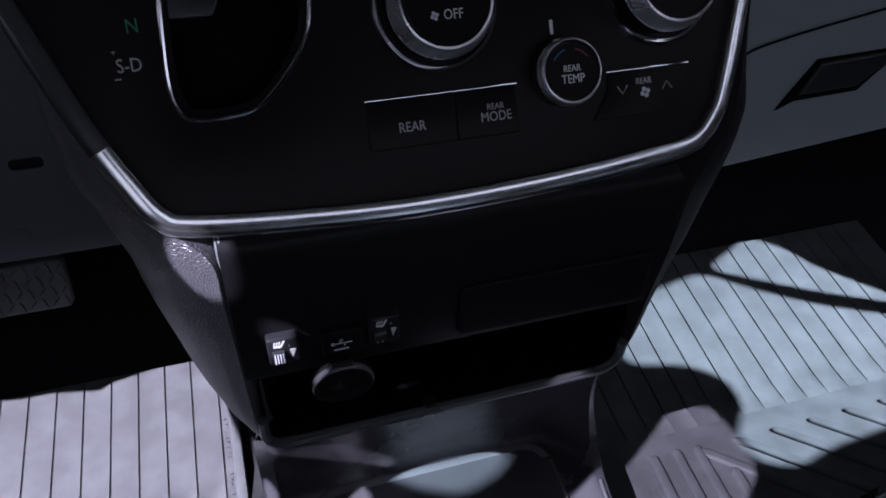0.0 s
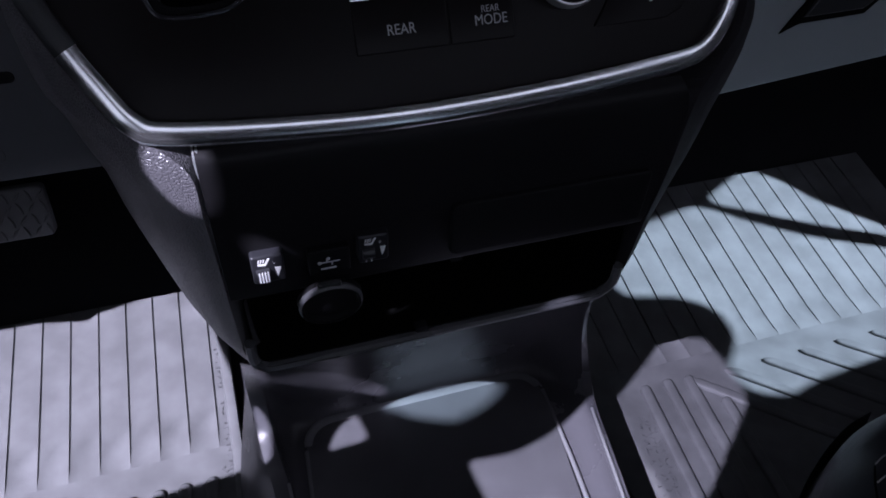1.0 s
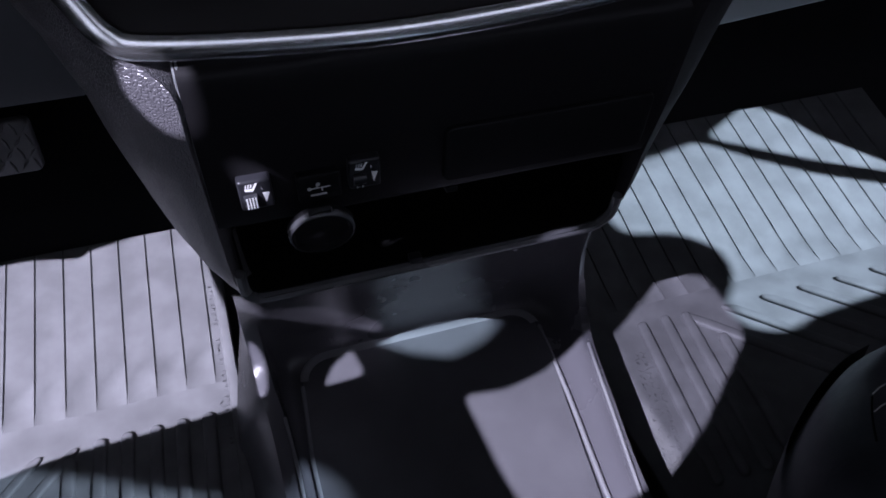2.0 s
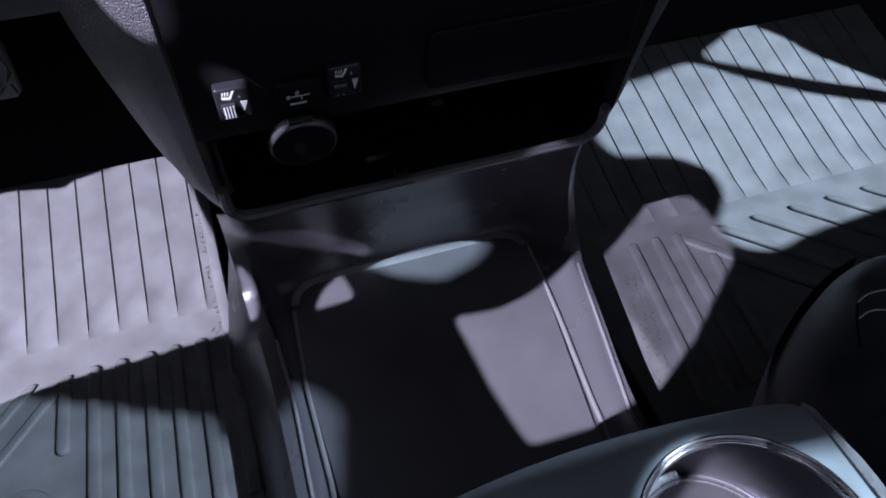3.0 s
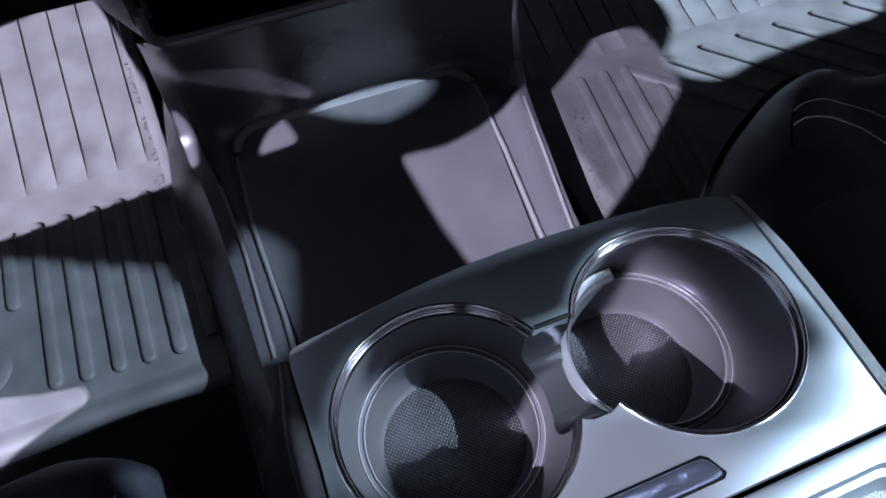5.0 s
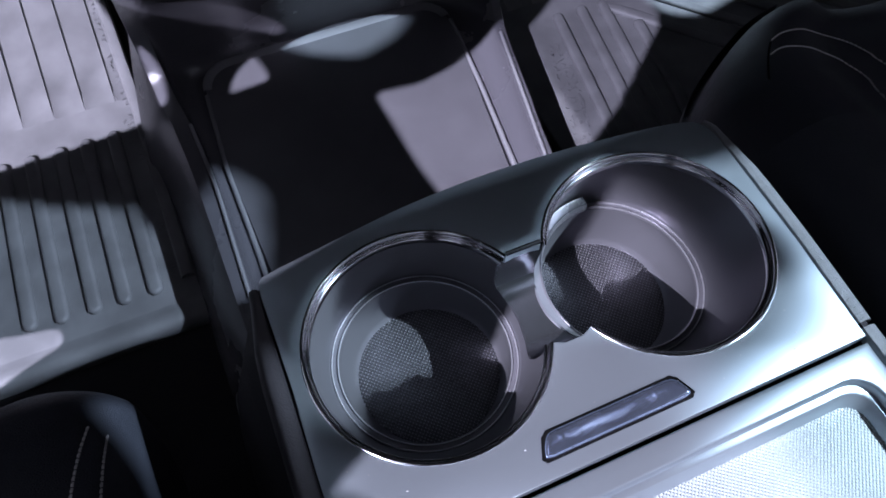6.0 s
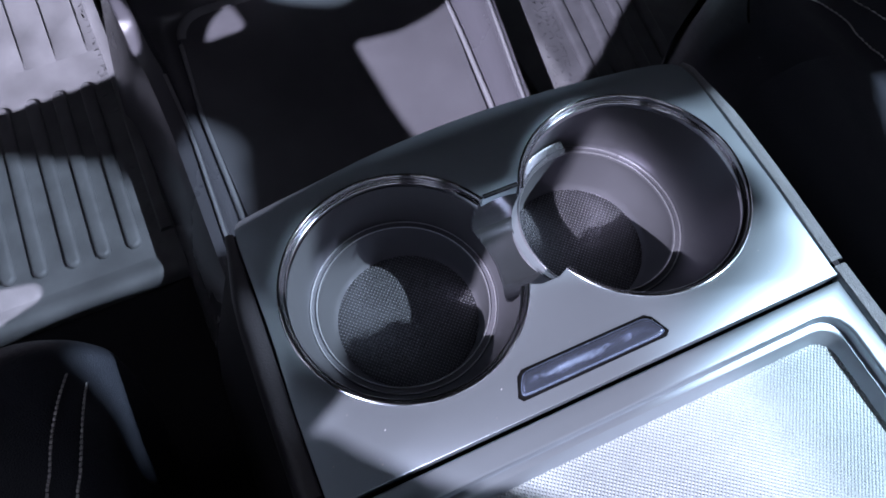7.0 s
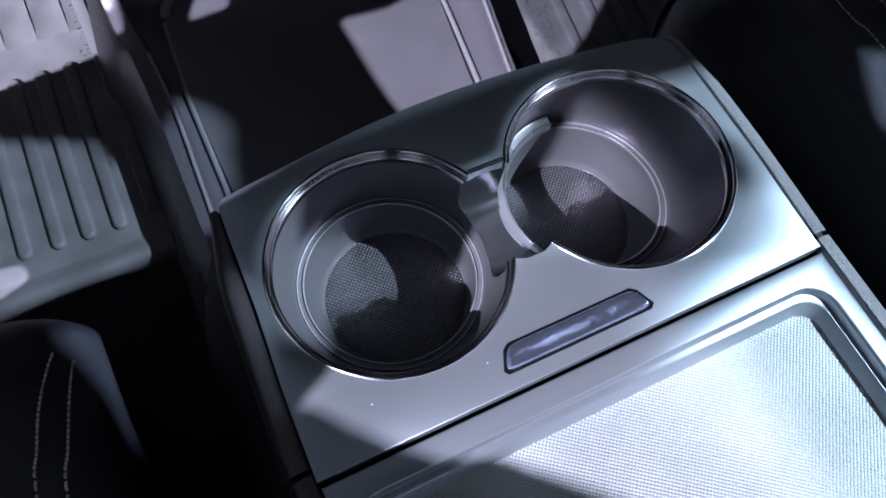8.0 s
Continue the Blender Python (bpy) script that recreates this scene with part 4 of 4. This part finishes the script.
    lettering("lettering", "S-D", 0.0082, M_PRINT, root, mf @ pose(-0.1415, fv(0.2197), 0.0004))
    lettering("lettering", "+", 0.0045, M_PRINT, root, mf @ pose(-0.1468, fv(0.2252), 0.0004))
    part("minus_mark", box(-0.1482, -0.1456, fv(0.2150) - 0.0003, fv(0.2150) + 0.0003, 0, 0.0005), M_PRINT, root, m=mf)
    lettering("lettering", "N", 0.0085, M_GREEN, root, mf @ pose(-0.1376, fv(0.2344), 0.0004))
    part("shift_line", box(-0.170, -0.129, fv(0.2262) - 0.0003, fv(0.2262) + 0.0003, 0, 0.0006), M_BLACK, root, m=mf)

    # lower panel: profile of y, z
    prof = smooth_line([(0.2370, 0.1455), (0.2315, 0.138), (0.2335, 0.120), (0.2365, 0.100), (0.2395, 0.082), (0.2435, 0.066), (0.2480, 0.052), (0.2520, 0.0445), (0.2600, 0.0425), (0.2800, 0.0440)], 4)
    def right_border(z):
        return between_rows([(0.0425, 0.1215), (0.082, 0.1195), (0.097, 0.1190), (0.110, 0.1220), (0.125, 0.1252), (0.136, 0.1225), (0.146, 0.1185)], z)

    cols = [k / 24 for k in range(25)]
    sheet = [[(x, p[0] + 0.09 * max(0.0, abs(x) - 0.108) - 0.0012 * max(0.0, f - 0.9) * 10, p[1]) for p in prof for x in [-0.1205 + (right_border(p[1]) + 0.1205) * f]] for f in cols]
    part("lower_panel", loft(sheet), M_LOWER, root, "plain black lower panel", m=m)
    # added pale tube: the lit left edge is put into its colour
    part("panel_edge", tube([(-0.1192, p[0] + 0.0042, p[1]) for p in prof if p[1] > 0.0445 and p[0] < 0.253], 0.0024, up=(1, 0, 0)), M_EDGE_LIT, root, "rounded panel edge, pale for its highlight", m=m)
    # dark storage slot below, closed at the back
    slot = rounded(-0.1165, -0.0225, 0.1165, 0.0435, 0.011)
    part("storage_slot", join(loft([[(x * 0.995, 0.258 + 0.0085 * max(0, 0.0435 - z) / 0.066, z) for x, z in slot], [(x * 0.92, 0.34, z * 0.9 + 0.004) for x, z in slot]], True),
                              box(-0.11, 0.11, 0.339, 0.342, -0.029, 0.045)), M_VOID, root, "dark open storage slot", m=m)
    lipline = smooth_line([(-0.1165, 0.262, 0.004), (-0.1165, 0.2660, -0.012), (-0.1130, 0.2685, -0.0205), (-0.104, 0.2695, -0.0245), (-0.06, 0.2690, -0.0245), (0.0, 0.2690, -0.0245), (0.06, 0.2690, -0.0245), (0.104, 0.2695, -0.0245), (0.1140, 0.2685, -0.0205), (0.1185, 0.2660, -0.012), (0.1185, 0.262, 0.004)], 6)
    part("slot_lip", tube(lipline, 0.0034, up=(0, 1, 0)), M_LIP, root, "rounded front lip of the slot", m=m)
    part("slot_floor", loft([[(x, y, z) for y, z in ((0.271, -0.0250), (0.276, -0.0285), (0.30, -0.030), (0.34, -0.030))] for x in (-0.1165, 0.1165)]), M_LATCH, root, m=m)
    # ash drawer front on the right of the lower panel
    pk = rounded(-0.0030, 0.0560, 0.1125, 0.0925, 0.004)
    tilt = m @ pose(0, 0.2395, 0.075, 90 + 9) @ Matrix.Translation((0, -0.075, 0))
    part("pocket_door", plate(pk, (), 0.0022, 0.004, 0.0012), M_BLACK, root, "flush black pocket door", m=tilt)
    # switches
    for x, z, lit in ((-0.0985, 0.0755, True), (-0.0452, 0.0762, False)):
        sw = part("seat_heater_switch", plate(rounded(x - 0.0082, z - 0.0105, x + 0.0078, z + 0.0085, 0.0016), (), 0.0042, 0.006, 0.0014), M_SWITCH, root, "black seat heater thumbwheel switch", m=tilt)
        wheel = tube([(x - 0.0062, z - 0.0035, 0.0026), (x + 0.0002, z - 0.0035, 0.0026)], 0.0040, n=20)
        part("thumbwheel", wheel, M_SWITCH, sw, "ribbed thumbwheel")
        bars = [plate(rounded(x - 0.0052 + 0.0014 * k, z - 0.0070 + 0.0015 * j, x - 0.0045 + 0.0014 * k, z - 0.0059 + 0.0015 * j, 0.0002, 2), (), 0.0070, 0.0004) for k in range(4) for j in range(5)]
        part("wheel_marks", join(*(bars if lit else bars[::10])), M_WHITE if lit else M_PRINT, sw)
        lettering("side_letter", "L" if lit else "R", 0.0024, M_PRINT, sw, pose(x + 0.0030, z + 0.0034, 0.0045))
        icon = [plate([(x - 0.0050, z + 0.0028), (x - 0.0012, z + 0.0022), (x + 0.0012, z + 0.0068), (x + 0.0002, z + 0.0070), (x - 0.0016, z + 0.0036), (x - 0.0050, z + 0.0040)], (), 0.0045, 0.0004)]
        icon += [plate([(x - 0.0048 + 0.0012 * k, z + 0.0046), (x - 0.0042 + 0.0012 * k, z + 0.0046), (x - 0.0038 + 0.0012 * k, z + 0.0066), (x - 0.0044 + 0.0012 * k, z + 0.0066)], (), 0.0045, 0.0004) for k in range(3)]
        part("seat_icon", join(*icon), M_WHITE, sw, "white heated seat symbol")
        part("level_mark", plate([(x + 0.0040, z - 0.0066), (x + 0.0062, z - 0.0002), (x + 0.0030, z + 0.0002)], (), 0.0045, 0.0004), M_WHITE, sw, "white wedge mark")
    usb = part("usb_port", plate(rounded(-0.0790, 0.0622, -0.0575, 0.0797, 0.0016), (), 0.0034, 0.005, 0.001), M_BLACK, root, "black usb port flap", m=tilt)
    part("usb_icon", join(box(-0.0730, -0.0630, 0.0709, 0.0715, 0.0032, 0.0037), plate(arc(-0.0733, 0.0712, 0.0011, 0, 330, 8), (), 0.0037, 0.0004), box(-0.0700, -0.0690, 0.0712, 0.0733, 0.0032, 0.0037),
                          box(-0.0675, -0.0667, 0.0689, 0.0712, 0.0032, 0.0037), plate(arc(-0.0688, 0.0735, 0.0010, 0, 330, 8), (), 0.0037, 0.0004)), M_PRINT, usb, "grey usb symbol")
    part("usb_mark", box(-0.0730, -0.0650, 0.0662, 0.0673, 0.0032, 0.0037), M_PRINT, usb)
    sock = part("power_socket", lathe([(0.0175, 0.0), (0.0172, 0.004), (0.0160, 0.0062), (0.0148, 0.0058), (0.0140, 0.0030), (0.0, 0.0026)], 48), M_LOWER, root, "round black power socket cover", m=tilt @ pose(-0.0700, 0.0428, 0.002, 8))
    # rim takes the lip's highlight tone in place of its lit arc
    part("socket_rim", lathe([(0.0176, 0.0030), (0.0177, 0.0044), (0.0170, 0.0060), (0.0164, 0.0064)], 48), M_LIP, sock, "round rim, paler for its highlight")
    part("socket_tab", box(-0.006, 0.006, 0.0150, 0.0190, 0.002, 0.0052, 0.001), M_LATCH, sock)
    for x, z in ((0.021, 0.004), (0.080, 0.012), (-0.013, -0.0190)):
        part("latch", box(x - 0.004, x + 0.004, 0.300 if z > 0 else 0.2665, 0.310 if z > 0 else 0.2735, z - 0.0022, z + 0.0022, 0.001), M_SWITCH, root, m=m)
    return root


build_stack()


# ---- dashboard to both sides, pedal ----
def build_dash():
    root = thing("dashboard", (0, 0.6, 0), "dark grey dashboard lower panels beside the centre stack", "dashboard")
    m = pose(0, -0.6, 0)
    prof_l = [(0.50, 0.40), (0.47, 0.30), (0.455, 0.20), (0.450, 0.10), (0.450, 0.042), (0.455, 0.028), (0.50, 0.030), (0.94, 0.07)]
    part("driver_panel", loft([[(x, y, z) for y, z in prof_l] for x in (-0.74, -0.4, -0.19)]), M_KNEE, root, "black knee panel", m=m)
    for x, z, w, h in ((-0.243, 0.104, 0.011, 0.004), (-0.262, 0.050, 0.007, 0.006)):
        part("clip_cover", plate(rounded(x - w, z - h, x + w, z + h, min(w, h) * 0.9), (), 0.0015, 0.003, 0.001), M_BLACK if w > 0.01 else M_KNEE, root, "small recessed cover", m=m @ pose(0, 0.4505, 0, 90, 0, 0))
    prof_r = [(0.54, 0.40), (0.525, 0.30), (0.515, 0.20), (0.510, 0.10), (0.513, 0.0), (0.516, -0.018), (0.524, -0.024), (0.56, -0.018), (0.94, 0.05)]
    gb = part("glovebox", loft([[(x, y, z + 0.075 * (x - 0.48) * (z < 0.05)) for y, z in prof_r] for x in (0.17, 0.30, 0.5, 0.72, 1.0)]), M_GREY, root, "dark grey glovebox front", m=m)
    seam = smooth_line([(0.335, 0.03), (0.345, 0.062), (0.365, 0.092), (0.41, 0.106), (0.52, 0.124), (0.62, 0.138)], 5)
    # black tube paints the soft shade along the seam
    part("seam", tube([(p[0], 0.5085, p[1]) for p in seam], 0.0014, up=(0, 1, 0), n=6), M_BLACK, gb, "black tube for the shade along the panel seam")
    rows = [[(p[0] + 0.12 * k * (-0.35), 0.509 - 0.016 * math.sin(min(1, 3 * k) * math.pi / 2), p[1] + 0.004 + 0.16 * k) for p in seam] for k in (0, 0.08, 0.2, 0.33, 0.6, 1.0)]
    part("upper_trim", loft(rows), M_GREY, root, "rounded grey trim above the glovebox", m=m)
    hm = pose(0, 0.5095, 0, 90, 0, 0)
    # flat black plate stands in for the shade inside the recess
    recess = part("handle_recess", plate([(0.4206, 0.0325), (0.4409, 0.0400), (0.5175, 0.0420), (0.552, 0.0720), (0.548, 0.0835), (0.4582, 0.0810)], (), 0.0012, 0.002, 0.0008), M_VOID, gb, "near-black plate for the handle recess shade", m=hm)
    part("handle", plate([(0.4430, 0.0470), (0.5120, 0.0480), (0.549, 0.0740), (0.547, 0.0805), (0.4605, 0.0780)], (), 0.0050, 0.006, 0.0030, 4), M_LATCH, gb, "glovebox latch handle", m=hm)
    return root


build_dash()


def build_pedal():
    root = thing("brake_pedal", (-0.34, 0.63, FLOOR + 0.07), "black rubber brake pedal with raised tread, below the dashboard", "pedal")
    mm = Matrix.Translation((0.34, -0.63, -FLOOR - 0.07)) @ pose(-0.335, 0.62, -0.095, 78, 0, 0)
    part("pad", plate(rounded(-0.055, -0.026, 0.048, 0.026, 0.006), (), 0.006, 0.012, 0.003), M_RUBBER, root, "worn black rubber pad", m=mm)
    for i in range(10):
        for j in range(4):
            part("tread", plate([(-0.004, -0.0045), (0.001, -0.001), (0.004, 0.0045), (-0.001, 0.001)], (), 0.0085, 0.003, 0.0006, 1), M_RUBBER, root, m=mm @ pose(-0.048 + 0.0103 * i, -0.018 + 0.012 * j, 0, 0, 0, 60 if (i + j) % 2 else 0))
    part("arm", sweep([(-0.335, 0.62, -0.09), (-0.335, 0.66, -0.02), (-0.335, 0.70, 0.12)], [(-0.008, -0.004), (0.008, -0.004), (0.008, 0.004), (-0.008, 0.004)]), M_VOID, root, m=Matrix.Translation((0.34, -0.63, -FLOOR - 0.07)))
    return root


build_pedal()


# ---- seats ----
def stitch_row(path, parent, m, tree):
    """Separate thread stitches along a line of (x, y), laid on the cushion."""
    bms = []
    pts = []
    for x, y in [tuple(p) for p in smooth_line(path, 6)]:
        hit = tree.ray_cast(Vector((x, y, 0.3)), Vector((0, 0, -1)))[0]
        pts.append((hit or Vector((x, y, -0.05))) + Vector((0, 0, 0.0003)))
    for a, b in zip(pts, pts[1:]):
        n = max(1, round((b - a).length / 0.0040))
        for k in range(n):
            p, q = a.lerp(b, (k + 0.12) / n), a.lerp(b, (k + 0.78) / n)
            bms.append(tube([p, (p + q) / 2 + Vector((0, 0, 0.0005)), q], 0.00055, n=5))
    part("stitching", join(*bms), M_STITCH, parent, "pale contrast stitching", m=m)


def build_seat(name, label, sign, sections, seams, side, crease=()):
    root = thing(name, (sign * 0.38, -0.15, FLOOR), label, "car seat", "front seats")
    m = Matrix.Translation((-sign * 0.38, 0.15, -FLOOR))
    secs = []
    for y, drop, inset in [tuple(p) for p in smooth_line(sections, 4)]:
        prof = smooth_line([(0.62, -0.262), (0.62, -0.05 + drop), (0.50, -0.060 + drop), (0.34, -0.062 + drop), (0.262, -0.052 + drop), (0.222, -0.034 + drop), (0.190, -0.028 + drop)]
                           + [(x, z + drop * f) for x, z, f in side], 5)
        secs.append([(sign * (p[0] + inset * max(0.0, min(1.0, (0.60 - p[0]) / 0.42))), y, max(p[1], -0.266)) for p in prof])
    cushion = loft(secs)
    tree = BVHTree.FromBMesh(cushion)
    part("cushion", cushion, M_SEAT, root, "black leather seat cushion", m=m)
    for s in seams:
        stitch_row([(x, y) for x, y in s], root, m, tree)
    if crease:
        line = []
        for x, y in [tuple(p) for p in smooth_line(crease, 6)]:
            hit = tree.ray_cast(Vector((x, y, 0.3)), Vector((0, 0, -1)))[0]
            line.append((hit or Vector((x, y, -0.08))) - Vector((0, 0, 0.0006)))
        # thin black tube paints the shade of the fold
        part("crease", tube(line, 0.0009, n=6), M_VOID, root, "near-black tube for the crease's shade", m=m)
    return root


build_seat("driver_seat", "black leather driver's seat cushion with pale double stitching", -1,
           [(-0.42, 0.0, -0.006), (-0.10, 0.0, -0.006), (-0.03, 0.0, -0.004), (0.0, -0.002, 0.0), (0.022, -0.007, 0.002), (0.040, -0.014, 0.003), (0.050, -0.0165, 0.004), (0.058, -0.022, 0.009), (0.066, -0.033, 0.022), (0.073, -0.062, 0.045), (0.070, -0.10, 0.055), (0.062, -0.17, 0.06)],
           [[(-0.1798, 0.0362), (-0.1830, 0.0213), (-0.1858, 0.0072), (-0.1879, -0.0056), (-0.1907, -0.0203), (-0.193, -0.08), (-0.193, -0.20)], [(-0.1743, 0.0309), (-0.1756, 0.0194), (-0.1772, 0.0042), (-0.1789, -0.0094), (-0.1815, -0.0245), (-0.183, -0.08), (-0.183, -0.20)]],
           [(0.174, -0.036, 1), (0.166, -0.052, 1), (0.1645, -0.072, 0.8), (0.168, -0.13, 0), (0.178, -0.20, 0), (0.190, -0.262, 0)])
build_seat("passenger_seat", "black leather passenger's seat cushion with pale double stitching", 1,
           [(-0.42, -0.018, 0.0), (0.0, -0.018, 0.0), (0.05, -0.020, 0.0), (0.08, -0.026, 0.004), (0.10, -0.034, 0.014), (0.12, -0.043, 0.031), (0.138, -0.053, 0.051), (0.156, -0.063, 0.077), (0.174, -0.080, 0.108), (0.187, -0.105, 0.138), (0.193, -0.150, 0.165)],
           [[(0.2296, 0.1251), (0.2437, 0.1306), (0.2643, 0.1337), (0.2875, 0.1335), (0.2985, 0.1231), (0.3000, 0.1048), (0.2968, 0.092), (0.295, 0.03), (0.295, -0.2)],
            [(0.2148, 0.1107), (0.2277, 0.1146), (0.2435, 0.1135), (0.2625, 0.1110), (0.2710, 0.1032), (0.2690, 0.081), (0.2620, 0.061), (0.260, 0.0), (0.260, -0.2)]],
           [(0.166, -0.040, 1), (0.153, -0.075, 1), (0.147, -0.13, 0), (0.155, -0.20, 0), (0.172, -0.262, 0)], [(0.2276, 0.1235), (0.2150, 0.1120), (0.2037, 0.1001), (0.1950, 0.0900)])
